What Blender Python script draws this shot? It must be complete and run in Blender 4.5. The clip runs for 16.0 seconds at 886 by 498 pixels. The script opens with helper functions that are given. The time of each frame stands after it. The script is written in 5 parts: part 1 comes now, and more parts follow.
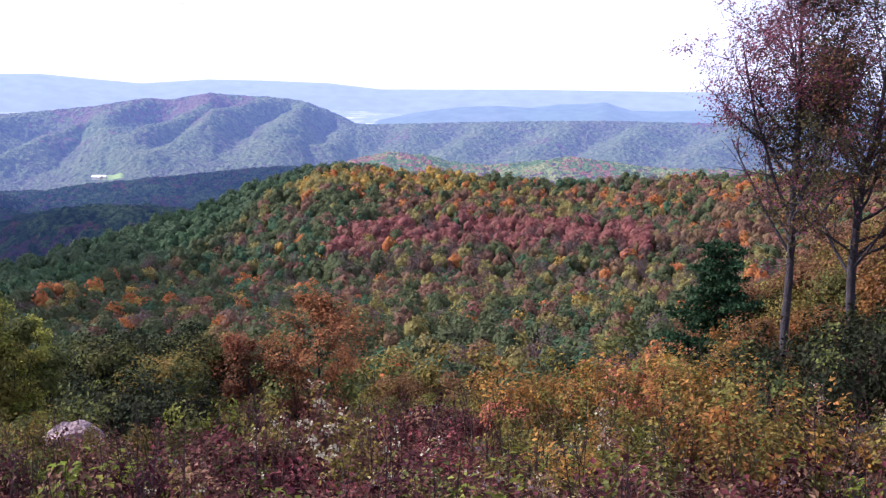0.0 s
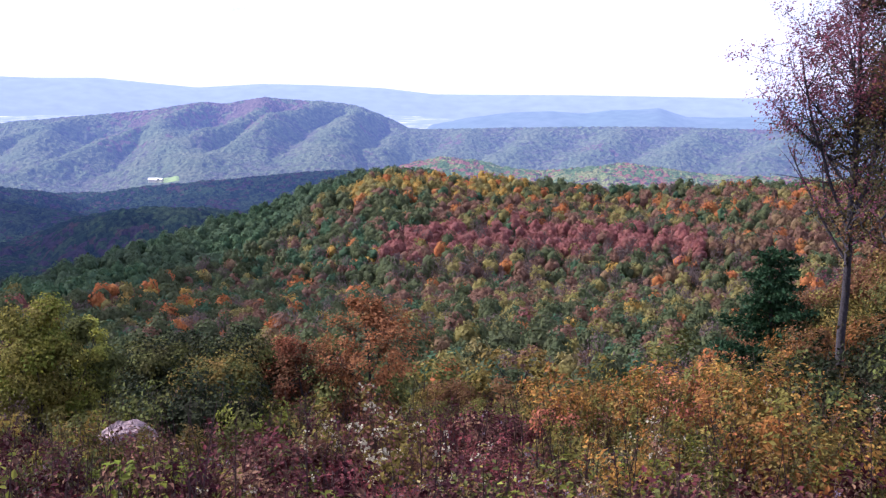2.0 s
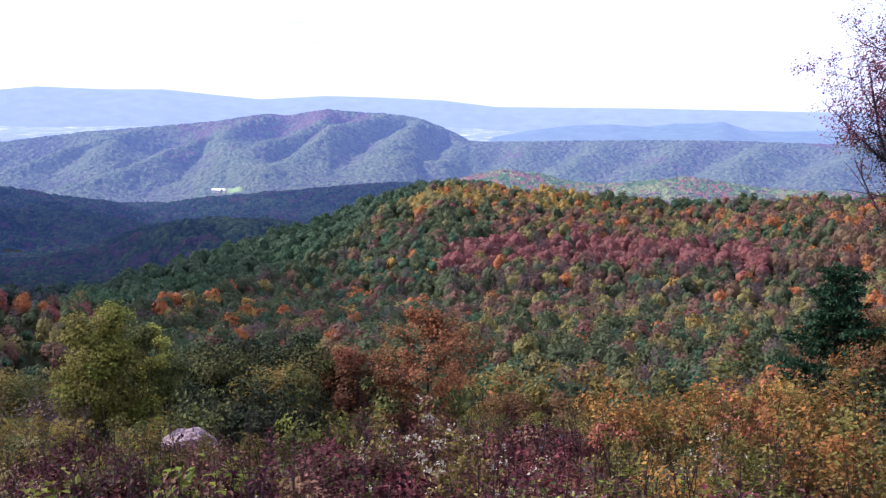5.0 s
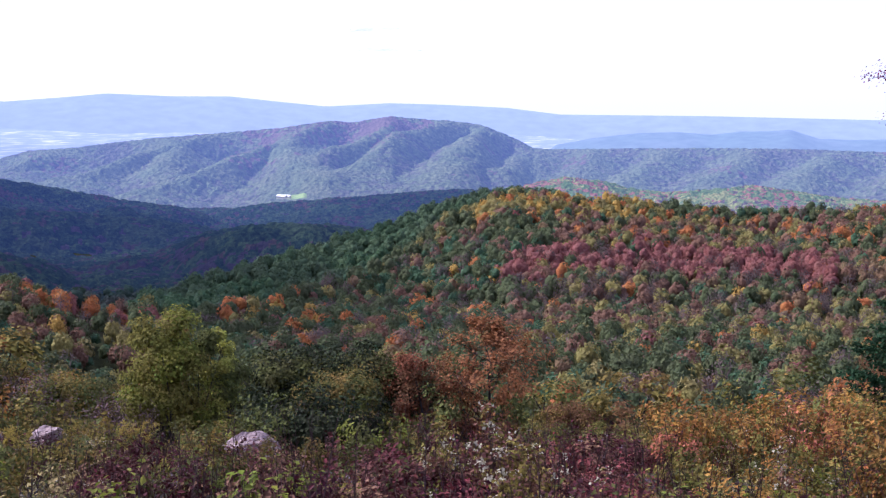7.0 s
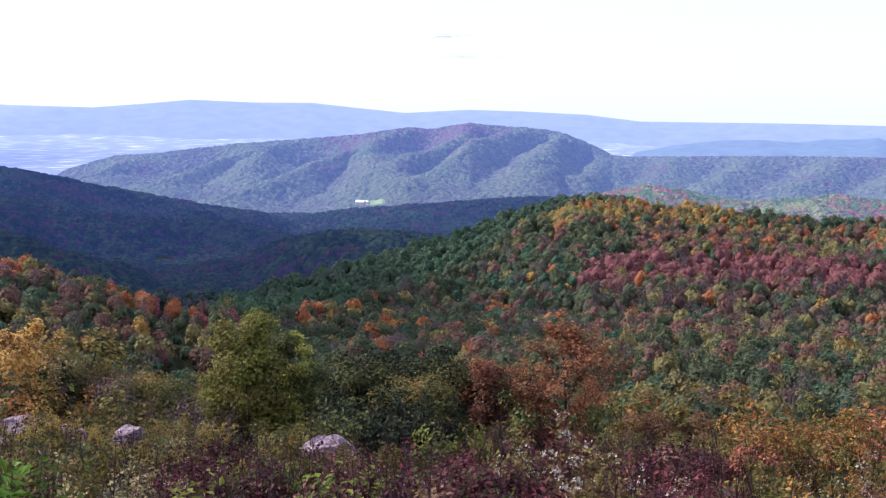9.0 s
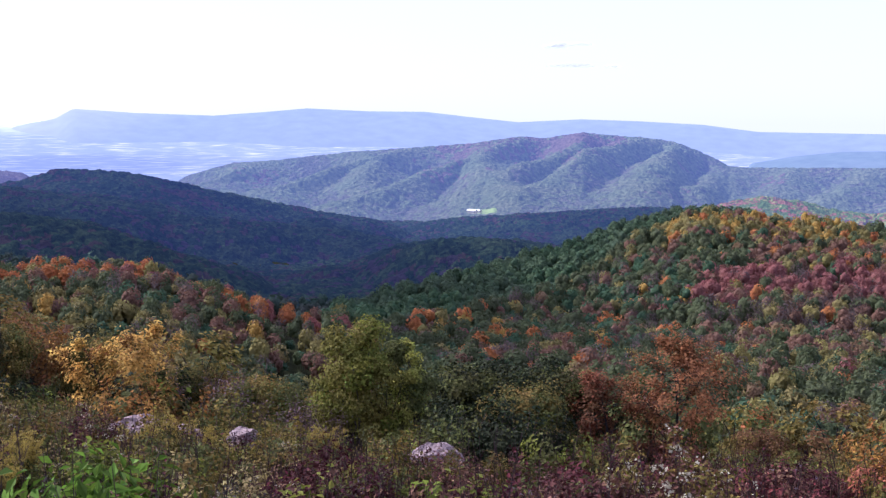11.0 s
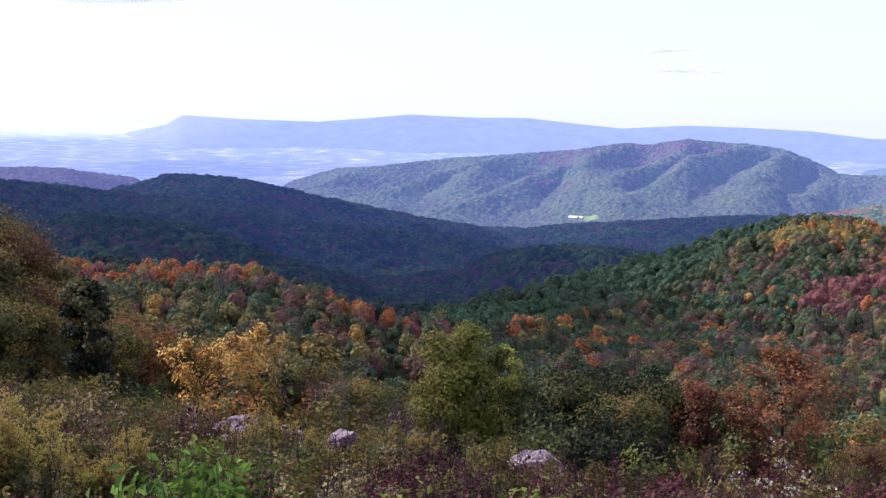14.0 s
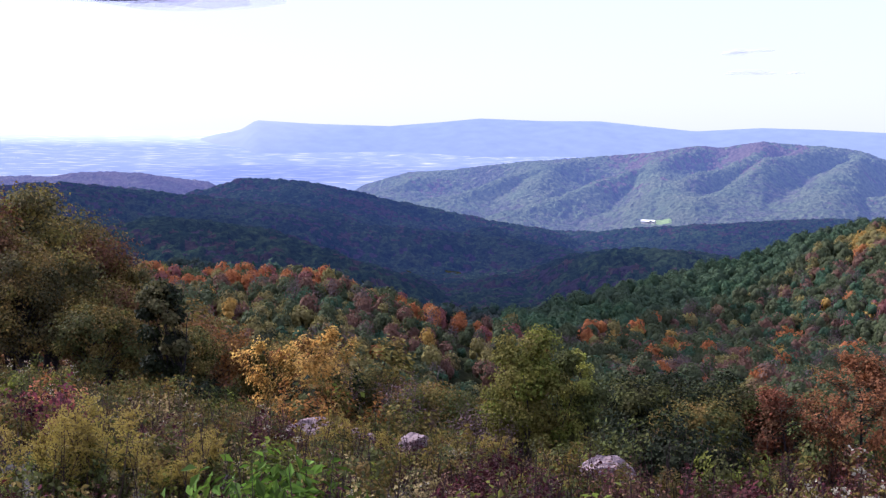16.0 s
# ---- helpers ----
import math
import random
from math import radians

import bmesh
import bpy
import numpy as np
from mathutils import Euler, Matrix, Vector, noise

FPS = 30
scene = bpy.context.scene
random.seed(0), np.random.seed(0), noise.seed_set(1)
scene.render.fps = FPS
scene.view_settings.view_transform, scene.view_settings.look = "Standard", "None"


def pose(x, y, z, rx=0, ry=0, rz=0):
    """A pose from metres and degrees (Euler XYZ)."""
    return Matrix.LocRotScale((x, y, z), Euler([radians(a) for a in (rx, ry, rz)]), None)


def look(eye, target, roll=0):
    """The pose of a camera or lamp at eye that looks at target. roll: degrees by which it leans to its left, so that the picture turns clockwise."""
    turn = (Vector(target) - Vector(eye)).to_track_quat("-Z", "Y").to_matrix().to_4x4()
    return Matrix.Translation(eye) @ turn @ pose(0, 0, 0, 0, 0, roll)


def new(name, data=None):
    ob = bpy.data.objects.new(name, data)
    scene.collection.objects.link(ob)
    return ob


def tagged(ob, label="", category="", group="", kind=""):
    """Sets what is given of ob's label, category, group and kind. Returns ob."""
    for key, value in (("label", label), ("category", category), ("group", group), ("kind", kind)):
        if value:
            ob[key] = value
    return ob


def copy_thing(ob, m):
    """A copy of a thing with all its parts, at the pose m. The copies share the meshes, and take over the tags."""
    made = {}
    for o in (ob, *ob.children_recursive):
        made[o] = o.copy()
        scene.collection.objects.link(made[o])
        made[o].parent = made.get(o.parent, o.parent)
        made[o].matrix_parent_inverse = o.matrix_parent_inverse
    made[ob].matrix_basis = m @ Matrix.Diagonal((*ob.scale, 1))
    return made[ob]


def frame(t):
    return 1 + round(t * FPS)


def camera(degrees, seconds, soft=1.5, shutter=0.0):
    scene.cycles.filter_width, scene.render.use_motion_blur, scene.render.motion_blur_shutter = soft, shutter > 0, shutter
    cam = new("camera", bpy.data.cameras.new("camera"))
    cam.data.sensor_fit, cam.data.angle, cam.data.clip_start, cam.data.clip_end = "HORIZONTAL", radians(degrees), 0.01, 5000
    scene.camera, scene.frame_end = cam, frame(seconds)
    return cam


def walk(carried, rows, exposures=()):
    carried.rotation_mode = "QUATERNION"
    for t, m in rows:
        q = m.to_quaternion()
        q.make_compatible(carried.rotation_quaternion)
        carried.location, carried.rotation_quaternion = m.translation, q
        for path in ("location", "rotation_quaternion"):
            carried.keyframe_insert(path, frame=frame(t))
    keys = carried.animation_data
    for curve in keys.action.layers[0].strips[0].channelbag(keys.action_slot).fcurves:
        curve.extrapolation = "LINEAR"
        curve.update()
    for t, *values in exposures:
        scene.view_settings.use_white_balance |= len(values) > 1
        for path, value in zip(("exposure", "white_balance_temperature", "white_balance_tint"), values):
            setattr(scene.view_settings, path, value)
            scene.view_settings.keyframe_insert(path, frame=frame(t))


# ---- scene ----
EYE = 1.65
cam = camera(42.0, 16.0, 1.38)
# seconds, then the turn about x, y and z in degrees: a slow pan from one spot
ROWS = [
    (0.0, 81.73, 0.15, 0.00), (0.5, 81.84, 0.09, 0.70), (1.0, 81.92, 0.00, 1.50), (1.5, 81.96, -0.05, 2.11),
    (2.0, 81.98, -0.05, 2.62), (2.5, 82.02, -0.05, 3.09), (3.0, 82.06, -0.10, 3.46), (3.5, 82.15, -0.08, 3.79),
    (4.0, 82.31, -0.16, 4.25), (6.5, 82.86, -0.26, 8.08), (7.0, 82.93, -0.31, 8.77), (7.5, 83.00, -0.33, 9.39),
    (8.0, 83.08, -0.32, 10.18), (8.5, 83.15, -0.34, 11.34), (9.0, 83.23, -0.44, 12.65), (9.5, 83.32, -0.51, 14.12),
    (10.0, 83.44, -0.59, 15.65), (12.5, 83.79, -0.59, 20.97), (13.0, 83.83, -0.58, 21.71), (13.5, 83.86, -0.65, 22.46),
    (14.0, 83.87, -0.71, 23.26), (14.5, 83.92, -0.69, 24.14), (15.0, 83.97, -0.61, 25.04), (15.5, 83.98, -0.55, 26.02),
    (16.0, 84.03, -0.41, 26.77),
]
walk(cam, [(t, pose(0, 0, EYE, rx, ry, rz)) for t, rx, ry, rz in ROWS], exposures=[(0.0, 0.99, 5780, 21), (8.0, 0.82, 5470, 23), (16.0, 0.67, 5540, 23)])

# ---- light: hazy white sky, sun high on the left ----
SUN_AZ, SUN_EL = 80.0, 38.0          # degrees to the left of the first view, and up
sun_way = Vector((-math.sin(radians(SUN_AZ)) * math.cos(radians(SUN_EL)), math.cos(radians(SUN_AZ)) * math.cos(radians(SUN_EL)), math.sin(radians(SUN_EL))))
world = bpy.data.worlds.new("sky")
scene.world = world
world.use_nodes = True
wn, wl = world.node_tree.nodes, world.node_tree.links
sky = wn.new("ShaderNodeTexSky")
sky.sky_type, sky.sun_disc = "NISHITA", False
sky.sun_elevation, sky.sun_rotation = radians(SUN_EL), radians(-SUN_AZ)
sky.dust_density, sky.air_density = 1.0, 1.0
mixer = wn.new("ShaderNodeMix")
mixer.data_type = "RGBA"
mixer.inputs[0].default_value = 0.6
mixer.inputs[7].default_value = (17.5, 18.0, 23.5, 1)      # thin white cloud over the whole sky
wl.new(sky.outputs[0], mixer.inputs[6])
wl.new(mixer.outputs[2], wn["Background"].inputs[0])
wn["Background"].inputs[1].default_value = 0.050
sun = new("sun", bpy.data.lights.new("sun", "SUN"))
sun.data.energy, sun.data.angle, sun.data.color = 5.0, radians(0.6), (1.0, 0.93, 0.82)
sun.matrix_world = look(sun_way * 100, (0, 0, 0))


# ---- materials ----
def material(name):
    m = bpy.data.materials.new(name)
    m.use_nodes = True
    return m, m.node_tree.nodes, m.node_tree.links, m.node_tree.nodes["Principled BSDF"]


def colour_mix(n, l, fac, a, b):
    x = n.new("ShaderNodeMix")
    x.data_type = "RGBA"
    for i, v in ((0, fac), (6, a), (7, b)):
        if isinstance(v, (tuple, float, int)):
            x.inputs[i].default_value = (*v, 1) if isinstance(v, tuple) else v
        else:
            l.new(v, x.inputs[i])
    return x.outputs[2]


def noise_fac(n, l, scale, lo=0.35, hi=0.65, detail=3.0):
    co = n.new("ShaderNodeTexCoord")
    t = n.new("ShaderNodeTexNoise")
    t.inputs["Scale"].default_value, t.inputs["Detail"].default_value = scale, detail
    l.new(co.outputs["Object"], t.inputs["Vector"])
    r = n.new("ShaderNodeMapRange")
    r.inputs[1].default_value, r.inputs[2].default_value = lo, hi
    l.new(t.outputs[0], r.inputs[0])
    return r.outputs[0]


def foliage(name, a, b, c=None, patch=0.12, glow=0.3, own=False, leafy=0.0):
    """Leaves from colour a to b leaf by leaf, drifting to c in patches; own: each object leans its own way."""
    m, n, l, p = material(name)
    g = n.new("ShaderNodeNewGeometry")
    col = colour_mix(n, l, g.outputs["Random Per Island"], a, b)
    col = colour_mix(n, l, noise_fac(n, l, patch), col, c or b)
    if own:
        again, leaf_value, shade = n.new("ShaderNodeMath"), n.new("ShaderNodeMapRange"), n.new("ShaderNodeHueSaturation")
        again.operation = "PINGPONG"
        again.inputs[1].default_value = 0.071
        leaf_value.inputs[2].default_value, leaf_value.inputs[3].default_value, leaf_value.inputs[4].default_value = 0.071, 0.42, 1.35
        l.new(g.outputs["Random Per Island"], again.inputs[0])
        l.new(again.outputs[0], leaf_value.inputs[0])
        l.new(leaf_value.outputs[0], shade.inputs["Value"])
        l.new(col, shade.inputs["Color"])
        col = shade.outputs[0]
        o = n.new("ShaderNodeObjectInfo")
        h = n.new("ShaderNodeHueSaturation")
        for slot, lo, hi in (("Hue", 0.487, 0.513), ("Value", 0.7, 1.25)):
            r = n.new("ShaderNodeMapRange")
            r.inputs[3].default_value, r.inputs[4].default_value = lo, hi
            l.new(o.outputs["Random"], r.inputs[0])
            l.new(r.outputs[0], h.inputs[slot])
        l.new(col, h.inputs["Color"])
        col = h.outputs[0]
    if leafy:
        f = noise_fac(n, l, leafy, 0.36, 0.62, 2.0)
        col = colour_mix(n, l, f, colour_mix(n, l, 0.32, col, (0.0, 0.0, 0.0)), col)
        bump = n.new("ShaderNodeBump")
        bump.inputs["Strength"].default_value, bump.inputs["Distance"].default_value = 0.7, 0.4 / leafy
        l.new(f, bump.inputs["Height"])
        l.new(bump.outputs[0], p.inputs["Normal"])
    l.new(col, p.inputs["Base Color"])
    p.inputs["Roughness"].default_value = 0.75
    p.inputs["Specular IOR Level"].default_value = 0.08
    t = n.new("ShaderNodeBsdfTranslucent")
    l.new(col, t.inputs[0])
    s = n.new("ShaderNodeMixShader")
    s.inputs[0].default_value = glow
    l.new(p.outputs[0], s.inputs[1])
    l.new(t.outputs[0], s.inputs[2])
    l.new(s.outputs[0], n["Material Output"].inputs[0])
    return m


def rough(name, a, b, scale, fine, bump=0.4, roughness=0.9, depth=0.05, gloss=0.25):
    m, n, l, p = material(name)
    col = colour_mix(n, l, noise_fac(n, l, scale), a, b)
    f = noise_fac(n, l, fine, 0.3, 0.7, 6.0)
    dark = tuple(0.45 * x for x in a)
    col = colour_mix(n, l, f, dark, col)
    l.new(col, p.inputs["Base Color"])
    p.inputs["Roughness"].default_value = roughness
    p.inputs["Specular IOR Level"].default_value = gloss
    b2 = n.new("ShaderNodeBump")
    b2.inputs["Strength"].default_value, b2.inputs["Distance"].default_value = bump, depth
    l.new(f, b2.inputs["Height"])
    l.new(b2.outputs[0], p.inputs["Normal"])
    return m


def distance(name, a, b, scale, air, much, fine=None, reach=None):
    """Far country: its own colour, with haze painted on as emission, which may grow along reach = (near, far, glow at
    far).
    """
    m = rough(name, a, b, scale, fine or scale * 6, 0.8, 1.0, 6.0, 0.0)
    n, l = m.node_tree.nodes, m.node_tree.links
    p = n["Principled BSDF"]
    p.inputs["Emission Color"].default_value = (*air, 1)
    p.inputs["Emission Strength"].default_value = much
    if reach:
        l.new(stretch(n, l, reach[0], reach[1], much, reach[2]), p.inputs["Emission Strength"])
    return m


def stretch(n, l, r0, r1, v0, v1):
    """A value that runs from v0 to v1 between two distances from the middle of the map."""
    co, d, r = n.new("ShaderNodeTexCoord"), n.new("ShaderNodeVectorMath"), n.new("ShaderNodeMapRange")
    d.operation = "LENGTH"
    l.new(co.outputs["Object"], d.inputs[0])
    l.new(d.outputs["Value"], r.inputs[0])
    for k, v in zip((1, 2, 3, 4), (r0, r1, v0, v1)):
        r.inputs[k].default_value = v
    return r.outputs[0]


SOIL = rough("soil", (0.034, 0.025, 0.018), (0.026, 0.023, 0.013), 0.6, 9.0)
BARK = rough("bark", (0.048, 0.037, 0.036), (0.028, 0.022, 0.022), 2.0, 30.0, 0.8, 0.95, 0.02)
GREY_BARK = rough("grey_bark", (0.065, 0.055, 0.06), (0.032, 0.027, 0.031), 3.0, 26.0, 0.8, 0.95, 0.02)
STEM = rough("stem", (0.13, 0.075, 0.06), (0.09, 0.055, 0.04), 3.0, 30.0)
ROCK = rough("rock", (0.45, 0.33, 0.32), (0.20, 0.13, 0.135), 2.2, 7.0, 1.0, 0.9, 0.12)

# pine and rust: blue raised in the base colour to paint the hill's haze
LEAF = {
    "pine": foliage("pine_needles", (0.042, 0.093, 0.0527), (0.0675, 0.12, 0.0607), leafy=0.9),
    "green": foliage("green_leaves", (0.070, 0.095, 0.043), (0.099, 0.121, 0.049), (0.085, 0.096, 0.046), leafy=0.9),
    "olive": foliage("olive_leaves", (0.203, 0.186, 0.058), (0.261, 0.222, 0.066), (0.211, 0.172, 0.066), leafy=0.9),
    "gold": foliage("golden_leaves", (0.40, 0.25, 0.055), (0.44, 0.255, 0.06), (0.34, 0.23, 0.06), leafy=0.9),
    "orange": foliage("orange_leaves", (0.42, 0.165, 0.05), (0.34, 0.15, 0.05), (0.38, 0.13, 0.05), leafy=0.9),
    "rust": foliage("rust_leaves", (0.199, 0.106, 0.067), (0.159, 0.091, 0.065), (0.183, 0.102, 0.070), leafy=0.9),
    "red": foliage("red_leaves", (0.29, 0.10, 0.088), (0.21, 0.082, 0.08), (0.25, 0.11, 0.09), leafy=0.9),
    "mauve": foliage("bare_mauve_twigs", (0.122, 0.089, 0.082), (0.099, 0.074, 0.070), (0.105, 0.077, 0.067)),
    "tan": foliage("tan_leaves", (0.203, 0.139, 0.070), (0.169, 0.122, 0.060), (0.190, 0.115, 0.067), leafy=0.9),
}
# cooler greens: haze and shade of valley and flank sit in the colour
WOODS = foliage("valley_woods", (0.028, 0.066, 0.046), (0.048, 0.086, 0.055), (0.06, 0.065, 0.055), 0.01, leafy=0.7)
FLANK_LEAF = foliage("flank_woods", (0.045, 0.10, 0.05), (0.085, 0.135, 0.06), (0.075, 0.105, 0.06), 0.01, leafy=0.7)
# valley woods: shade put into dark base colours, haze into blue emission
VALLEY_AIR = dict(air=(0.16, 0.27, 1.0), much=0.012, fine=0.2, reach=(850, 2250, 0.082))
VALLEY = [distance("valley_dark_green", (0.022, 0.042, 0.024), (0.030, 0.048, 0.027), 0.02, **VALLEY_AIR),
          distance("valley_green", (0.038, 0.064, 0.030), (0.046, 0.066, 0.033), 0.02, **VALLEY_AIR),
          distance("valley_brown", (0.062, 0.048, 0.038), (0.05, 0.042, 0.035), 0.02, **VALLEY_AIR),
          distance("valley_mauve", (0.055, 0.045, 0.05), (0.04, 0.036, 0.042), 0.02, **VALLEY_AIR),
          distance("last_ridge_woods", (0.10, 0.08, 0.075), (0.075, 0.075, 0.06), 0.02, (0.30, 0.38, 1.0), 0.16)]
FLOOR = rough("woodland_floor", (0.04, 0.045, 0.022), (0.035, 0.03, 0.018), 0.02, 0.2, gloss=0.0)
# mountain haze: blue emission painted on, stronger with distance
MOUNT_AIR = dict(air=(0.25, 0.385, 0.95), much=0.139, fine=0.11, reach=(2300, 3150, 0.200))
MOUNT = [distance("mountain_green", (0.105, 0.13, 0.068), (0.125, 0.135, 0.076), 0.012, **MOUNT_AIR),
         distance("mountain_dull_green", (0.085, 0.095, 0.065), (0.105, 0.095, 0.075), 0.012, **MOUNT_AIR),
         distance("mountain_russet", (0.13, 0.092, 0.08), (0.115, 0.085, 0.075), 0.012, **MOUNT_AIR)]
# knob woods: sunlight put into brighter base colours, haze into the emission
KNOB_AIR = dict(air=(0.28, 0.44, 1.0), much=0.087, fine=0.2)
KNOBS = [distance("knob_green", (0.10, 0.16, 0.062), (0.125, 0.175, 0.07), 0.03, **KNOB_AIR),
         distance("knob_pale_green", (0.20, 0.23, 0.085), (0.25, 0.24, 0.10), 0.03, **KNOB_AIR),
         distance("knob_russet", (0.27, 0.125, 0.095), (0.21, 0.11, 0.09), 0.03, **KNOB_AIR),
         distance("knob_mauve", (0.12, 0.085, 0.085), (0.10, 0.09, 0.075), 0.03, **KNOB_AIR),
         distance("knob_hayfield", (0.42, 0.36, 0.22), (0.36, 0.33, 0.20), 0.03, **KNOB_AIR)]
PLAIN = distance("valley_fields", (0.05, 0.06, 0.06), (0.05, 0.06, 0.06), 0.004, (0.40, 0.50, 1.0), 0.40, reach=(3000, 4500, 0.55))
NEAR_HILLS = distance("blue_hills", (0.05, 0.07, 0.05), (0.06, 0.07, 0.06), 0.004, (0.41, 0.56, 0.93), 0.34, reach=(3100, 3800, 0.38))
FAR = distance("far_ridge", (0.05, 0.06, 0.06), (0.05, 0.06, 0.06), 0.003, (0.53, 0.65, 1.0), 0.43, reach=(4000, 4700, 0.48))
for far_mat in (PLAIN, NEAR_HILLS, FAR):
    far_mat.node_tree.nodes["Bump"].inputs["Strength"].default_value = 0.05
# pale fields strewn over the plain in strips across the view; towards the horizon haze is painted in as white emission
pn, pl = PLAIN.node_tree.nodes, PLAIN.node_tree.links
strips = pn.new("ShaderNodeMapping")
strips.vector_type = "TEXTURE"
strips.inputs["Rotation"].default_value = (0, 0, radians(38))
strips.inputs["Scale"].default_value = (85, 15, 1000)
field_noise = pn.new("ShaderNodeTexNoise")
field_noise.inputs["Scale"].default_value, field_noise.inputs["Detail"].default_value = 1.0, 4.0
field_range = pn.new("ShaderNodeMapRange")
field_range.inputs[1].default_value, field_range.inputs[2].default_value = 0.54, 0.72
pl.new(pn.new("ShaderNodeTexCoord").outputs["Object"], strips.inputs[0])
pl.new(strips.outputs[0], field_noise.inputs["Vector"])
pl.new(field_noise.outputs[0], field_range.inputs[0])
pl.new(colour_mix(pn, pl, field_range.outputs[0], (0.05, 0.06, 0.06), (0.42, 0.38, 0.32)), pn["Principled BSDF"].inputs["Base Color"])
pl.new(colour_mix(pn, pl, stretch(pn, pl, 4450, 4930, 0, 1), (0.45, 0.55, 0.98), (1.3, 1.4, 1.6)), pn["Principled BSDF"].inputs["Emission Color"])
# painted haze: the far ridge's emission pales to white at its end over the plain
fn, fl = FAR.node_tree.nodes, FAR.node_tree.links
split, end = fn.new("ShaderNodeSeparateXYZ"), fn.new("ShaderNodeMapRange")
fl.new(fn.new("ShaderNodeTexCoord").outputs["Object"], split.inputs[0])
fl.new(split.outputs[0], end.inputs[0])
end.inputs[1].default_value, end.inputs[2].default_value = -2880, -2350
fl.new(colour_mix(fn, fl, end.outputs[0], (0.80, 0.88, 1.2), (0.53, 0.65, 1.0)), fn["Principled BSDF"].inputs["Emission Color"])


# ---- mesh helpers ----
def mesh_object(name, verts, faces, mat, parent=None, label="", smooth=False):
    """verts (n, 3), faces (m, 3 or 4): one mesh object."""
    verts, faces = np.asarray(verts, np.float32), np.asarray(faces, np.int32)
    k = faces.shape[1]
    me = bpy.data.meshes.new(name)
    me.vertices.add(len(verts))
    me.vertices.foreach_set("co", verts.ravel())
    me.loops.add(faces.size)
    me.loops.foreach_set("vertex_index", faces.ravel())
    me.polygons.add(len(faces))
    me.polygons.foreach_set("loop_start", np.arange(0, faces.size, k, dtype=np.int32))
    me.polygons.foreach_set("use_smooth", np.full(len(faces), smooth))
    me.materials.append(mat)
    me.update(calc_edges=True)
    ob = new(name, me)
    if parent:
        ob.parent = parent
    if label:
        ob["label"] = label
    return ob


def empty(name, x, y, z, turn=0.0, size=1.0):
    ob = new(name)
    ob.matrix_world = pose(x, y, z, 0, 0, turn) @ Matrix.Scale(size, 4)
    return ob


def polar(az, r):
    a = np.radians(az)
    return -np.sin(a) * r, np.cos(a) * r


# ---- the lie of the land: ridges by bearing (left is plus) and angle from the eye ----
def fbm(x, y, size, octaves=4, seed=0):
    """Smooth value noise, about -1 to 1."""
    rng = np.random.RandomState(seed)
    table = rng.uniform(-1, 1, (64, 64))
    total, amp = 0, 1.0
    for k in range(octaves):
        u, v = x / size * 2 ** k + 17.3 * k, y / size * 2 ** k + 9.1 * k
        i, j = np.floor(u).astype(int), np.floor(v).astype(int)
        fu, fv = u - i, v - j
        fu, fv = fu * fu * (3 - 2 * fu), fv * fv * (3 - 2 * fv)
        g = lambda a, b: table[a % 64, b % 64]
        total = total + amp * ((g(i, j) * (1 - fu) + g(i + 1, j) * fu) * (1 - fv) + (g(i, j + 1) * (1 - fu) + g(i + 1, j + 1) * fu) * fv)
        amp *= 0.5
    return total / 1.6


def canopy(x, y, gap, seed):
    """Domes of tree crowns about gap metres apart: height 0 to 1, and a number of its own for each tree."""
    table = np.random.RandomState(seed).uniform(0, 1, (128, 128, 3))
    i, j = np.floor(x / gap).astype(int), np.floor(y / gap).astype(int)
    best, who = np.zeros_like(x), np.zeros_like(x)
    for di in (-1, 0, 1):
        for dj in (-1, 0, 1):
            t = table[(i + di) % 128, (j + dj) % 128]
            d2 = (x / gap - i - di - t[..., 0]) ** 2 + (y / gap - j - dj - t[..., 1]) ** 2
            dome_here = (0.55 + 0.45 * t[..., 2]) * np.sqrt(np.clip(1 - d2 / 0.7, 0, 1))
            who = np.where(dome_here > best, (7.1 * t[..., 0] + 3.7 * t[..., 1]) % 1.0, who)
            best = np.maximum(best, dome_here)
    return best, who


class Ridge:
    def __init__(self, crest, far, front, back, trees=9.0, spur=10.0, size=220.0, seed=0):
        crest = sorted(crest)
        self.az, self.el = [c[0] for c in crest], [c[1] for c in crest]
        self.far, self.front, self.back, self.trees, self.spur, self.size, self.seed = far, front, back, trees, spur, size, seed

    def height(self, az, r):
        rc = np.interp(az, *zip(*self.far)) if isinstance(self.far, list) else self.far
        el = np.interp(az, self.az, self.el)
        out = np.maximum(0, np.maximum(self.az[0] - az, az - self.az[-1]))
        z = EYE + rc * np.tan(np.radians(el - 0.5 * out)) - self.trees
        d = r - rc
        w = 0.02 * rc
        z = z - np.where(d < 0, self.front, self.back) * (np.sqrt(d * d + w * w) - w)
        x, y = polar(az, r)
        return z + self.spur * fbm(x, y, self.size, 4, self.seed) * np.clip(np.abs(d) / (0.08 * rc), 0, 1)


HILL = Ridge([(25.5, -10.6), (24, -10.2), (21.2, -10.3), (18.4, -9.95), (15.1, -9.3), (11.7, -8.0), (9.4, -6.5), (6.6, -4.95), (5.3, -4.45), (3.2, -4.6),
              (-0.1, -4.75), (-2.3, -5.0), (-5.5, -5.15), (-8.1, -5.05), (-12.3, -4.85), (-30, -4.2)],
             [(-30, 1250), (5.3, 1250), (9.4, 1100), (12, 930), (15, 800), (18.4, 680), (24, 540)], 0.05, 0.22, 8.0, 7.0, 160, 1)
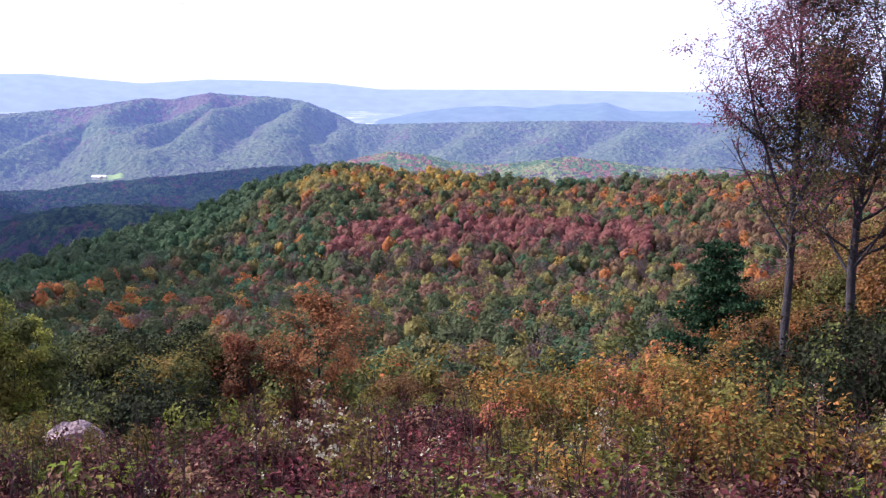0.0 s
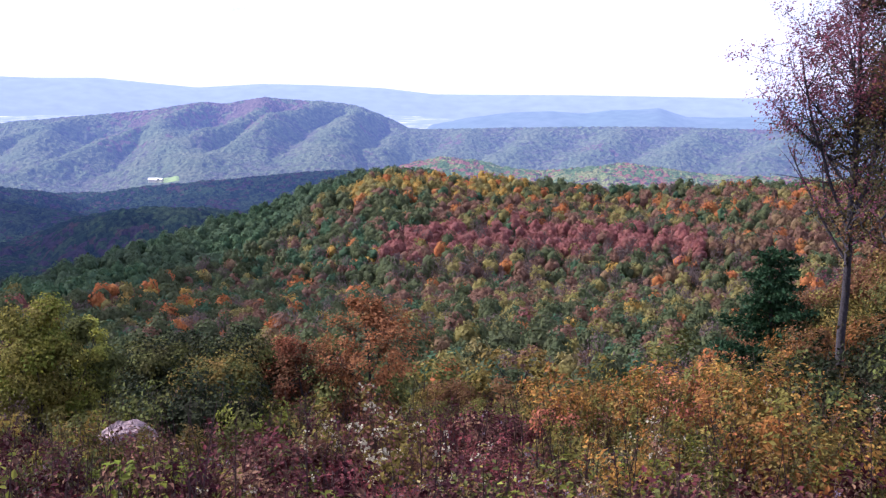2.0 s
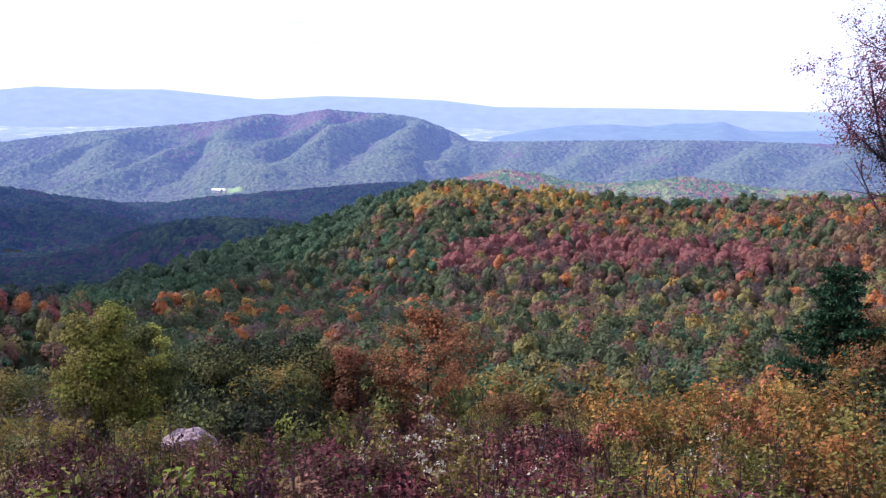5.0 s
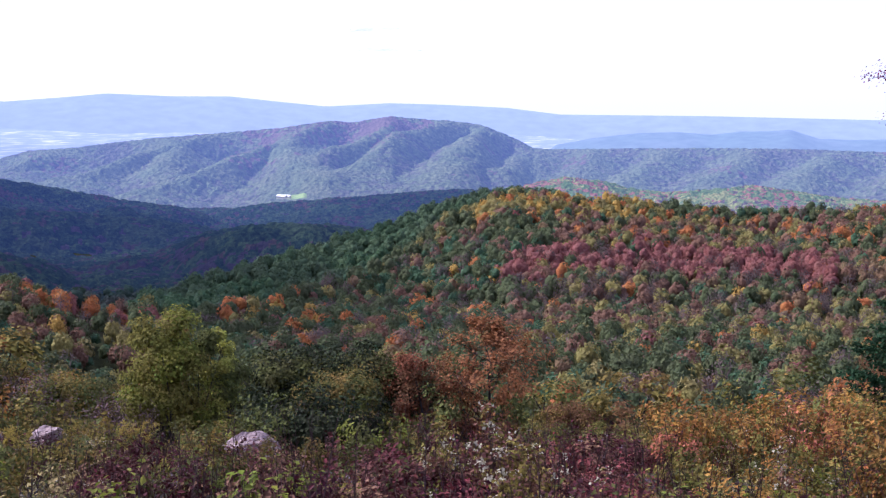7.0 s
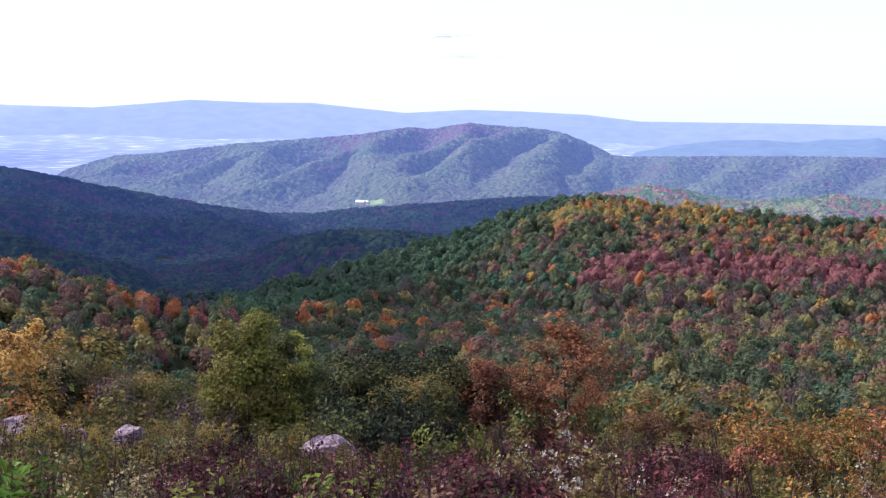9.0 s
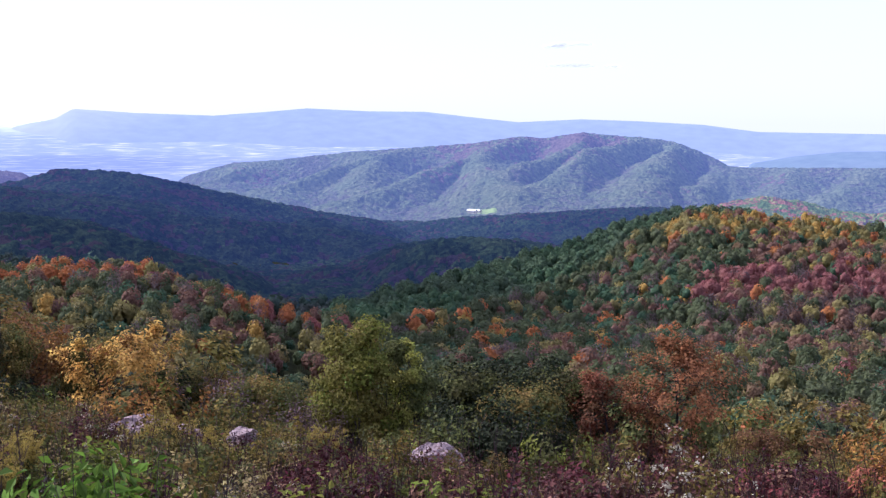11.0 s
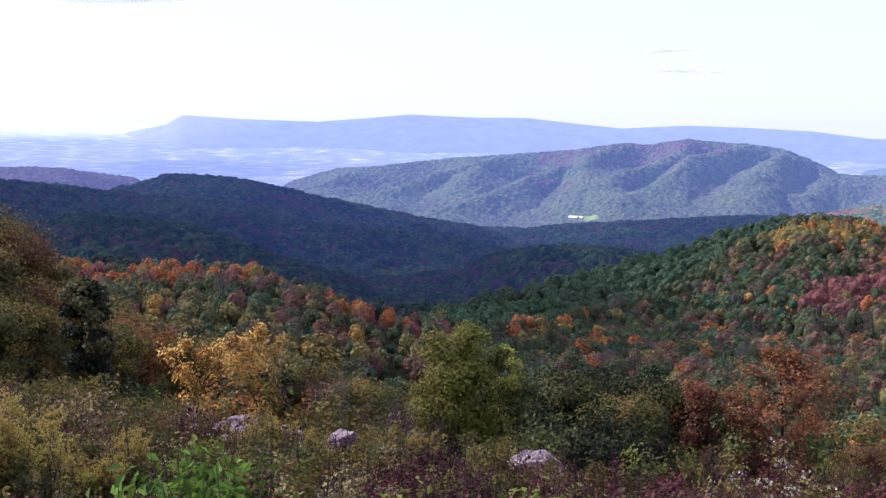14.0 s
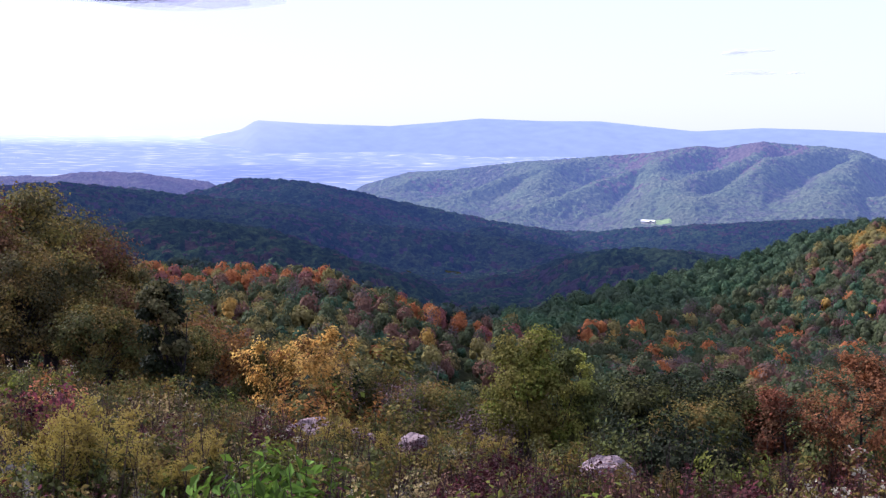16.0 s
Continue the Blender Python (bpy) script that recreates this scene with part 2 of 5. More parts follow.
FLANK = Ridge([(2, -4.5), (5.7, -4.25), (7.9, -4.7), (9.9, -5.5), (12.5, -6.5), (15.1, -7.2), (17.8, -7.9), (21, -8.9), (24, -9.9)],
              [(5, 1330), (10, 1210), (18, 960), (24, 760)], 0.07, 0.22, 8.0, 5.0, 160, 10)
SPUR = Ridge([(24, -10.0), (26.3, -9.4), (28, -8.9), (30.8, -7.9), (33.6, -7.15), (37.4, -7.0), (41.7, -6.95), (60, -6.0)], 450, 0.05, 0.25, 8.0, 5.0, 120, 2)
KNOB = Ridge([(5.5, -4.4), (4.7, -3.7), (2.7, -3.3), (1.1, -3.4), (-0.3, -3.8), (-2.2, -3.96), (-4.4, -3.78), (-6.2, -3.55), (-8.1, -3.78), (-10.1, -4.05),
              (-12.2, -4.1), (-30, -4.2)], 1900, 0.10, 0.2, 13.0, 8.0, 200, 3)
DARK = [
    Ridge([(45.5, -2.26), (43.7, -2.05), (41.4, -2.14), (38.2, -2.6), (60, -2.2)], 2330, 0.15, 0.2, 12.0, 10, 260, 4),
    Ridge([(39.3, -3.05), (36.6, -2.3), (34.1, -2.4), (31.9, -2.75), (29.7, -3.3), (26.9, -3.85), (24.6, -4.4), (21.8, -4.8), (20.4, -5.2)], 2000, 0.14, 0.2, 13, 42, 230, 5),
    Ridge([(47.7, -2.56), (44.0, -2.53), (41.4, -2.87), (38.7, -3.16), (34.7, -3.86), (30.8, -4.56), (27.4, -4.83), (24, -5.13), (20.7, -5.6), (60, -2.6)], 1600, 0.12, 0.2, 13, 52, 230, 6),
    Ridge([(42.7, -4.34), (40.1, -4.18), (37.4, -4.4), (35.2, -4.83), (33, -5.67), (30.8, -6.5), (27.4, -7.35), (60, -4.6)], 1150, 0.10, 0.22, 13, 42, 190, 7),
    Ridge([(26.3, -8.2), (23.4, -7.03), (20.7, -6.0), (17.9, -5.67), (15.2, -5.74), (12.5, -5.93), (10.1, -6.0), (5, -6.4)], 1300, 0.12, 0.2, 13, 34, 190, 8),
    Ridge([(20.4, -5.16), (17.9, -4.7), (15.2, -4.5), (11.2, -4.2), (8.5, -4.0), (5.6, -4.0), (2, -4.2)], 2150, 0.10, 0.2, 13, 14, 240, 9),
]
FLOOR_R = [0, 3, 8, 10, 16, 20, 26, 32, 50, 80, 150, 250, 400, 800, 1500, 2300, 5000]
FLOOR_Z = [0, -0.35, -1.9, -2.5, -3.85, -4.8, -6.5, -8.8, -15, -25, -49, -78, -95, -150, -190, -215, -230]


def near_lift(az, r):
    """The slope is higher on the two sides of the hollow."""
    right = np.clip((-6 - az) / 14, 0, 1.6) * np.interp(r, [8, 30, 80, 200, 400], [0, 2.2, 6.5, 9, 0])
    left = np.clip((az - 24) / 14, 0, 1.6) * np.interp(r, [8, 25, 60, 120, 300], [0, 1.0, 5.0, 8, 0])
    return right + left


def land(az, r):
    az, r = np.asarray(az, float), np.asarray(r, float)
    z = np.interp(r, FLOOR_R, FLOOR_Z) + near_lift(az, r)
    x, y = polar(az, r)
    z = z + fbm(x, y, 6.0, 3, 20) * np.clip(r / 20, 0, 1) * 0.12 + fbm(x, y, 60, 3, 21) * np.clip((r - 40) / 60, 0, 1) * 2.5
    for ridge in [HILL, FLANK, SPUR, KNOB] + DARK:
        z = np.maximum(z, np.where(r > 200, ridge.height(az, r), -999))
    back = np.clip((np.abs(az - 13) - 70) / 60, 0, 1)          # behind the eye the mountain goes on, level
    return z * (1 - back) - 2 * back * np.clip(r / 40, 0, 1)


def land_xy(x, y):
    return float(land(math.degrees(math.atan2(-x, y)), math.hypot(x, y)))


def sheet(name, azs, rs, height, mat, wrap=False):
    A, Rr = np.meshgrid(azs, rs, indexing="ij")
    x, y = polar(A, Rr)
    v = np.stack([x, y, height(A, Rr)], -1).reshape(-1, 3)
    n, m = len(azs), len(rs)
    i, j = np.meshgrid(np.arange(n if wrap else n - 1), np.arange(m - 1), indexing="ij")
    k = (i + 1) % n
    f = np.stack([i * m + j, i * m + j + 1, k * m + j + 1, k * m + j], -1).reshape(-1, 4)
    return mesh_object(name, v, f, mat, smooth=True)


def far_level(A, Rr):
    return np.where(Rr > 2350, np.minimum(land(A, Rr), -215 - (Rr - 2350) * 0.02), land(A, Rr))


azimuths = np.concatenate([np.arange(-28, 54, 0.25), np.arange(54, 332, 5.0)])
ranges = np.concatenate([[0.0], np.geomspace(0.4, 4950, 260)])
ground = sheet("ground", azimuths, ranges, far_level, FLOOR, True)
tagged(ground, "sloping ground of brown soil and leaf litter falling to wooded valleys", "ground", kind="structure")
ground.data.materials.append(SOIL)
near_faces = np.tile(ranges[:-1] < 60, len(azimuths)).astype(np.int32)
ground.data.polygons.foreach_set("material_index", near_faces)

# ---- the distance ----
MOUNTAIN = Ridge([(33, -4.2), (30.7, -2.75), (28.5, -2.1), (26.7, -2.0), (23.2, -1.57), (19.4, -1.27), (16.7, -1.04), (14.4, -0.67), (13.3, -0.76), (11.3, -0.43),
                  (10.2, -0.55), (8.6, -0.63), (6.9, -0.83), (5.5, -1.36), (4.3, -1.96), (3.3, -2.02), (-4.1, -1.88), (-8, -1.86), (-12.3, -1.95), (-28, -2.1)],
                 3100, 0.19, 0.25, 4.0, 0, 300, 11)


# spur lines of the mountain from crest to foot: bearing and angle from the eye
SPURS = [[(11.4, -0.47), (11.68, -1.17), (12.6, -1.87), (15.6, -2.85), (16.6, -3.4)], [(8.3, -0.8), (10.3, -1.4), (12.5, -2.7), (14.0, -3.6)],
         [(14.6, -0.75), (17.0, -2.02), (19.7, -2.98), (21.6, -3.66), (23.7, -4.4)], [(19.7, -1.3), (24.0, -2.83), (27.0, -3.7)],
         [(16.2, -1.3), (16.6, -2.2), (15.6, -3.2), (15.0, -3.9)], [(6.4, -1.0), (7.5, -2.12), (8.4, -3.4)], [(26.6, -2.0), (28.2, -2.7), (30, -3.4)],
         [(4.2, -2.0), (4.4, -2.7), (5.2, -3.6)], [(1.4, -2.0), (1.6, -2.9), (2.4, -3.8)], [(-2.4, -1.9), (-1.6, -2.8), (-0.6, -3.6)],
         [(-6.4, -1.9), (-5.6, -2.8), (-4.2, -3.6)], [(-10.4, -1.95), (-9.2, -2.9), (-8.2, -3.7)], [(-15, -2.0), (-13.5, -3.0), (-12.5, -3.8)],
         [(22.4, -1.55), (21.6, -2.2), (22.2, -2.9)]]


def spur_line(points):
    """Bearing against distance for a spur that lies on the mountain's even slope."""
    far = np.linspace(3100, 2150, 400)
    rows = []
    for az, el in points:
        z = EYE + MOUNTAIN.far * math.tan(radians(float(np.interp(az, MOUNTAIN.az, MOUNTAIN.el)))) - 4 - MOUNTAIN.front * (MOUNTAIN.far - far)
        rows.append((float(far[np.argmin(np.abs(np.degrees(np.arctan2(z - EYE, far)) - el))]), az))
    return sorted(rows)


SPUR_LINES = [spur_line(q) for q in SPURS]


def spur_field(A, Rr):
    """1 on a spur's ridge, falling to 0 in the gullies."""
    x, y = polar(A, Rr)
    best = np.zeros_like(A)
    for line in SPUR_LINES:
        q, a = zip(*line)
        side = (A - np.interp(Rr, q, a)) * np.pi / 180 * Rr + 14 * fbm(x, y, 70, 3, 12)
        wide = 55 + 0.05 * (3100 - Rr)
        best = np.maximum(best, (1 - 0.25 * np.clip((q[0] - Rr) / 120, 0, 4)) / (1 + (side / wide) ** 2) ** 0.8)
    return best


def mountain(A, Rr):
    """Long spurs run down towards the eye, with gullies between them."""
    x, y = polar(A, Rr)
    d = np.clip((MOUNTAIN.far - Rr) / 870, 0, 1)
    tall = np.clip((np.interp(A, MOUNTAIN.az, MOUNTAIN.el) + 2.6) / 1.4, 0.4, 1)
    carve = tall * 95 * (1 - spur_field(A, Rr)) * np.clip(d * 7, 0, 1) * (1 - 0.6 * d)
    return MOUNTAIN.height(A, Rr) - carve + (7 * fbm(x, y, 120, 3, 13) + 3 * fbm(x, y, 40, 2, 18)) * np.clip(d * 5, 0, 1) + 6.5 * canopy(x, y, 11.0, 19)[0] - 5


def plain(A, Rr):
    east = np.clip((8 - A) / 6, 0, 1)
    return np.interp(Rr, [2450, 3400, 4500, 4940], [-225, -172, -66, -16]) * (1 - east) + np.interp(Rr, [2450, 3400, 4500, 4940], [-225, -180, -110, -70]) * east


def hills(A, Rr):
    return HILLS.height(A, Rr)


HILLS = Ridge([(3.6, -2.2), (3.2, -1.85), (1.4, -1.5), (-0.8, -1.23), (-2.7, -1.17), (-4.3, -1.28), (-5.6, -1.12), (-6.9, -1.09), (-7.9, -1.0), (-9.2, -1.41), (-10.5, -1.45),
               (-12.3, -1.4), (-28, -1.5)], 3750, 0.15, 0.2, 2.0, 5, 200, 14)
MESA = Ridge([(42, -1.5), (37.9, -0.38), (36.7, -0.15), (35.9, 0.33), (33, 0.17), (29.4, 0.09), (26.9, 0.3), (24.9, 0.5), (21.9, 0.39), (19.1, 0.4), (16.7, 0.15),
              (14.5, -0.06), (11.4, 0.12), (8.8, 0.06), (5.6, -0.08), (3.0, -0.39), (-4, -0.42), (-12, -0.55), (-28, -0.6)], 4700, 0.3, 0.3, 0.0, 6, 300, 15)
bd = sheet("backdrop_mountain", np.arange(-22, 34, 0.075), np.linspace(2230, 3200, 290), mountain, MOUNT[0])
A, Rr = np.meshgrid(np.arange(-22, 34, 0.075)[:-1], np.linspace(2230, 3200, 290)[:-1], indexing="ij")
x, y = polar(A, Rr)
# spur light put into the colour: green on the spurs, duller in the gullies
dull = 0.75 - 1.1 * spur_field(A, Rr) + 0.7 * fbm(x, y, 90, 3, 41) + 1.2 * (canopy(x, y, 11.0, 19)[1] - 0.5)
russet = 0.9 * fbm(x, y, 110, 3, 42) + 0.9 * np.clip((Rr - 2900) / 120, 0, 1) * np.clip((A - 8) / 3, 0, 1) * np.clip((24 - A) / 6, 0, 1) + 0.5 * np.clip((2430 - Rr) / 100, 0, 1) + 0.8 * (canopy(x, y, 11.0, 19)[1] * 5.3 % 1.0 - 0.5)
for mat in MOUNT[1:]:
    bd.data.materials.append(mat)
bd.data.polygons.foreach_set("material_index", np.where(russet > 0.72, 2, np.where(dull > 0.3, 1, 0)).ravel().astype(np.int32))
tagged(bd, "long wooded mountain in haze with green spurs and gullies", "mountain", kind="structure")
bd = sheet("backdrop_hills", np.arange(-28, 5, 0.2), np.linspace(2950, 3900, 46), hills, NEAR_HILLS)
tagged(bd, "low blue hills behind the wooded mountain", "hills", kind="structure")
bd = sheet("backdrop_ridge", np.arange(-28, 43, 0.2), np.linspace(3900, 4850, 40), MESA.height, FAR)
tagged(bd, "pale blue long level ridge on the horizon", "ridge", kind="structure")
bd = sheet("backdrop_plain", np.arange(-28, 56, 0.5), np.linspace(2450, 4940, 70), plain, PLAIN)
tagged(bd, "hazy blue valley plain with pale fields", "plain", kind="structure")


# ---- woods ----
def ico(sub):
    b = bmesh.new()
    bmesh.ops.create_icosphere(b, subdivisions=sub, radius=1.0)
    v = np.array([x.co[:] for x in b.verts])
    f = np.array([[w.index for w in x.verts] for x in b.faces])
    b.free()
    return v, f


ICO1, ICO2 = ico(1), ico(2)


def crown_proto(rng, clumps, lobes=4, core=None, stick=True, spread=0.42, rag=0.78):
    """A small crown of radius about 1 over its base at z = 0: uneven lobes with loose sprays of leaf on them, and a trunk."""
    core = core or ICO1
    vs, fs, n = [], [], 0
    for k in range(lobes):
        a, h = rng.uniform(0, 6.28) + 2.4 * k, rng.uniform(-0.45, 0.5) if k else 0.25
        out = 0.0 if lobes == 1 else 0.55 * math.sqrt(max(0.05, 1 - h * h)) * rng.uniform(0.6, 1.1) * (k > 0)
        big = (0.85 if lobes == 1 else 0.62 if lobes < 6 else 0.5) * rng.uniform(0.75, 1.2)
        v = core[0] * rng.uniform(rag, 1.1, (len(core[0]), 1)) * big * (1, 1, 0.85)
        vs.append(v + (math.cos(a) * out, math.sin(a) * out, 1.25 + 0.8 * h))
        fs.append(core[1] + n)
        n += len(v)
    d = rng.normal(size=(clumps, 3))
    d /= np.linalg.norm(d, axis=1, keepdims=True)
    d[:, 2] = np.where(d[:, 2] < -0.5, -d[:, 2], d[:, 2])
    c = d * rng.uniform(0.8, 1.12, (clumps, 1)) * (0.95, 0.95, 1.0) + (0, 0, 1.25)
    a = rng.normal(size=(clumps, 3))
    a = np.cross(d + 0.2 * rng.normal(size=(clumps, 3)), a)
    a /= np.linalg.norm(a, axis=1, keepdims=True)
    b = np.cross(d + 0.3 * rng.normal(size=(clumps, 3)), a)
    b /= np.linalg.norm(b, axis=1, keepdims=True)
    s = spread * rng.uniform(0.6, 1.2, (clumps, 1))
    tri = np.stack([c + a * s, c - 0.6 * a * s + b * s, c - 0.6 * a * s - b * s], 1).reshape(-1, 3)
    vs.append(tri)
    fs.append(np.arange(3 * clumps).reshape(-1, 3) + n)
    n += 3 * clumps
    v = np.concatenate(vs)
    if stick:
        st = np.array([(0.05, 0, -0.9), (-0.03, 0.05, -0.9), (-0.03, -0.05, -0.9), (0, 0, 1.0)])
        v = np.concatenate([v, st])
        fs.append(np.array([(0, 1, 3), (1, 2, 3), (2, 0, 3)]) + n)
    return v, np.concatenate(fs)


def stamp(name, protos, places, mat, label, category="trees"):
    """Many crowns joined: places are rows of x, y, z, radius, height factor, turn."""
    rng = np.random.RandomState(len(places) + 5)
    which = rng.randint(len(protos), size=len(places))
    vs, fs, n = [], [], 0
    for k, (v, f) in enumerate(protos):
        p = places[which == k]
        if not len(p):
            continue
        c, s = np.cos(p[:, 5])[:, None], np.sin(p[:, 5])[:, None]
        x, y, z = v[:, 0][None], v[:, 1][None], v[:, 2][None]
        R0 = p[:, 3][:, None]
        w = np.stack([p[:, 0][:, None] + R0 * (c * x - s * y), p[:, 1][:, None] + R0 * (s * x + c * y), p[:, 2][:, None] + R0 * p[:, 4][:, None] * z], -1)
        vs.append(w.reshape(-1, 3))
        fs.append((f[None] + (np.arange(len(p)) * len(v))[:, None, None]).reshape(-1, 3) + n)
        n += len(p) * len(v)
    ob = mesh_object(name, np.concatenate(vs), np.concatenate(fs), mat, smooth=True)
    return tagged(ob, label, category, kind="stuff")


def scatter(rng, az0, az1, r0, r1, gap):
    """Jittered places over a sector, about gap metres apart."""
    n = int(0.5 * (r1 * r1 - r0 * r0) * radians(az1 - az0) / gap ** 2)
    az = rng.uniform(az0, az1, n)
    r = np.sqrt(rng.uniform(r0 * r0, r1 * r1, n))
    return az, r


rng = np.random.RandomState(7)
KINDS = ["pine", "green", "olive", "gold", "orange", "rust", "red", "mauve", "tan"]


def pick_kind(az, r, x, y, rng):
    """Which tree grows where on the lit hill: the shares of the nine kinds change with bearing, and with the height on the slope."""
    el = np.degrees(np.arctan2(land(az, r) + 5 - EYE, r))
    drop = np.interp(az, HILL.az, HILL.el) - el
    wob, wob2 = 0.9 * fbm(x, y, 90, 2, 31), 0.35 * fbm(x, y, 60, 2, 32)

    def zone(a0, a1, e0, e1, value=el, soft=0.25):
        a = np.clip((az + wob - a0) / 1.2 + 0.5, 0, 1) * np.clip((a1 - az - wob) / 1.2 + 0.5, 0, 1)
        v = value + wob2
        return a * np.clip((v - e0) / soft + 0.5, 0, 1) * np.clip((e1 - v) / soft + 0.5, 0, 1)

    w = np.tile([0.34, 0.62, 0.38, 0.06, 0.20, 0.50, 0.12, 0.62, 0.22], (len(az), 1))
    for z, more in (
        # olive trees of the crest and edge, their share raised to paint sunlight
        (zone(-2, 6.8, -1, 1.0, drop), (0, 0.6, 5.0, 2.0, 0.7, 0.2, 0, 0, 0.3)),
        (zone(6.5, 11, -1, 0.5, drop), (0, 2.4, 2.6, 0.1, 0, 0, 0, 0, 0)),
        (zone(3.5, 11, -7.9, -6.1), (1.2, 1.8, 0, 0, 0.1, 0.5, 0, 0.2, 0)),
        (zone(-40, -0.5, -1, 0.55, drop), (0.7, 2.4, 0, 0, 0.3, 0.2, 0, 0, 0)),
        (zone(-40, 3, 0.55, 2.0, drop), (0, 0.2, 0.9, 0.1, 0.7, 1.5, 0.1, 0, 0.2)),
        (zone(-13.5, -8, -6.9, -6.2), (0.5, 3.0, 0, 0, 0, 0, 0, 0, 0)),
        (zone(-10, 5, -8.4, -7.2), (0, 0, 0, 0, 0.2, 0.7, 13.0, 3.0, 0)),
        (zone(3, 8.5, -9.0, -8.0), (0, 0, 0, 0.1, 1.2, 0.4, 1.2, 0, 0)),
        (zone(-40, -9.5, -8.4, -6.9), (0, 0, 0, 0, 0.2, 0.8, 0.2, 0.6, 1.6)),
        # lower left: more dark pine and green, putting its shade into the colour
        (zone(6, 24, -12, -7.6), (1.8, 3.2, 0.2, 0.35, 0.42, 0.5, 0, 0.6, 0)),
        (zone(-40, 6, -11.3, -8.5), (0.2, 0.6, 0.5, 0, 0.1, 0.5, 0, 0.8, 0.5)),
        (zone(-40, 60, -30, -11.3), (0.6, 1.6, 0.5, 0.05, 0.1, 0.6, 0, 0, 0)),
        (zone(24, 60, -30, -5), (0.2, 1.2, 1.0, 0.1, 0.1, 0.2, 0, 0.2, 0)),
    ):
        w += z[:, None] * np.array(more)
    w = np.log(w)
    for k in range(w.shape[1]):
        w[:, k] += 1.3 * fbm(x, y, 42, 3, 50 + k)
    return np.argmax(w + 0.6 * rng.gumbel(size=w.shape), 1)


def rows_of(az, r, size, tall, rng):
    x, y = polar(az, r)
    return np.stack([x, y, land(az, r), size * rng.uniform(0.6, 1.4, len(az)), tall * rng.uniform(0.85, 1.25, len(az)), rng.uniform(0, 6.28, len(az))], 1)


PROTO_N = [crown_proto(rng, 420, 10, ICO2, True, 0.11, rag=0.8) for _ in range(8)]
PROTO_A = [crown_proto(rng, 170, 7, ICO1, True, 0.15, rag=0.84) for _ in range(10)]
PROTO_B = [crown_proto(rng, 60, 5, ICO1, True, 0.2, rag=0.84) for _ in range(10)]


def bare_proto(rng):
    """A leafless tree: pale trunk, a fan of branches and a thin haze of twigs."""
    v, f = crown_proto(rng, 150, 1, ICO1, False, 0.085)
    v, f = v[12:], f[20:] - 12
    vs, fs, n = [v], [f], len(v)
    for k in range(9):
        a, w = rng.uniform(0, 6.28), 0.05 if k else 0.09
        tip = np.array([math.cos(a) * 0.7, math.sin(a) * 0.7, rng.uniform(1.6, 2.2)]) if k else np.array([0, 0, 2.2])
        foot = np.array([0, 0, rng.uniform(0.2, 1.2)]) if k else np.array([0, 0, -0.9])
        vs.append(np.array([foot + (w, 0, 0), foot - (w * 0.5, w, 0), foot - (w * 0.5, -w, 0), tip]))
        fs.append(np.array([(0, 1, 3), (1, 2, 3), (2, 0, 3)]) + n)
        n += 4
    return np.concatenate(vs), np.concatenate(fs)


PROTO_BARE = [bare_proto(rng) for _ in range(8)]
PROTO_V = [crown_proto(rng, 4, 1, ICO1, False, 0.3) for _ in range(8)]

LABELS = {"pine": "dark green pines among the autumn woods", "green": "green broadleaf trees covering the slope", "olive": "olive yellow-green trees on the hill",
          "gold": "golden yellow autumn trees on the hill", "orange": "orange autumn trees on the wooded hill", "rust": "rusty brown autumn trees on the hill",
          "red": "dull red autumn trees in a band on the hill", "mauve": "bare grey-mauve trees that lost their leaves", "tan": "pale tan autumn trees on the slope"}
sets = [scatter(rng, -24, 27, 290, 700, 6.3), scatter(rng, -24, 25, 700, 1380, 6.8), scatter(rng, 27, 52, 285, 475, 3.9), scatter(rng, -24, 52, 122, 290, 6.8)]
az = np.concatenate([s[0] for s in sets])
r = np.concatenate([s[1] for s in sets])
x, y = polar(az, r)
kind = pick_kind(az, r, x, y, rng)
redspur = (az > 23) & (r > 425) & (r < 480)
kind = np.where(redspur & (rng.uniform(size=len(az)) < 0.45), rng.choice([4, 6, 4, 4], size=len(az)), kind)
flank = (az > 3) & (r > np.interp(az, *zip(*HILL.far)) + 15)         # the far side of the hill takes the cooler flank green
behind = flank & (az < 25) & (r < np.interp(az, *zip(*FLANK.far)) + 30)
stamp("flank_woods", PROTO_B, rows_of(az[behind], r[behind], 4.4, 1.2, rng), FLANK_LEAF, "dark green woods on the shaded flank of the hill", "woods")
keep = ~((r > np.interp(az, *zip(*HILL.far)) + 15) & (az < 25))
for k, name in enumerate(KINDS):
    for d0, d1, protos in ((0, 290, PROTO_N), (290, 620, PROTO_A), (620, 2000, PROTO_B)):
        m = (kind == k) & keep & (r >= d0) & (r < d1)
        if m.sum() > 3:
            rows = rows_of(az[m], r[m], 4.4 if name != "pine" else 4.0, 1.3, rng)
            rows[:, 3] *= np.where(d0 == 0, 0.55 + 0.3 * np.clip((r[m] - 140) / 120, 0, 1), np.where(rows[:, 0] < -0.44 * rows[:, 1], 0.57, 0.80 + 0.2 * np.clip((r[m] - 500) / 300, 0, 1)))
            stamp(name + "_woods", PROTO_BARE if name == "mauve" else protos, rows, LEAF[name], LABELS[name])

az, r = scatter(rng, 5, 52, 480, 960, 7.2)
keep = ~((az < 25) & (r < np.interp(az, *zip(*FLANK.far)) + 25))
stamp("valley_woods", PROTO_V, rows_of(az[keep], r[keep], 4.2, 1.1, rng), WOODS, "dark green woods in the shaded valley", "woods")


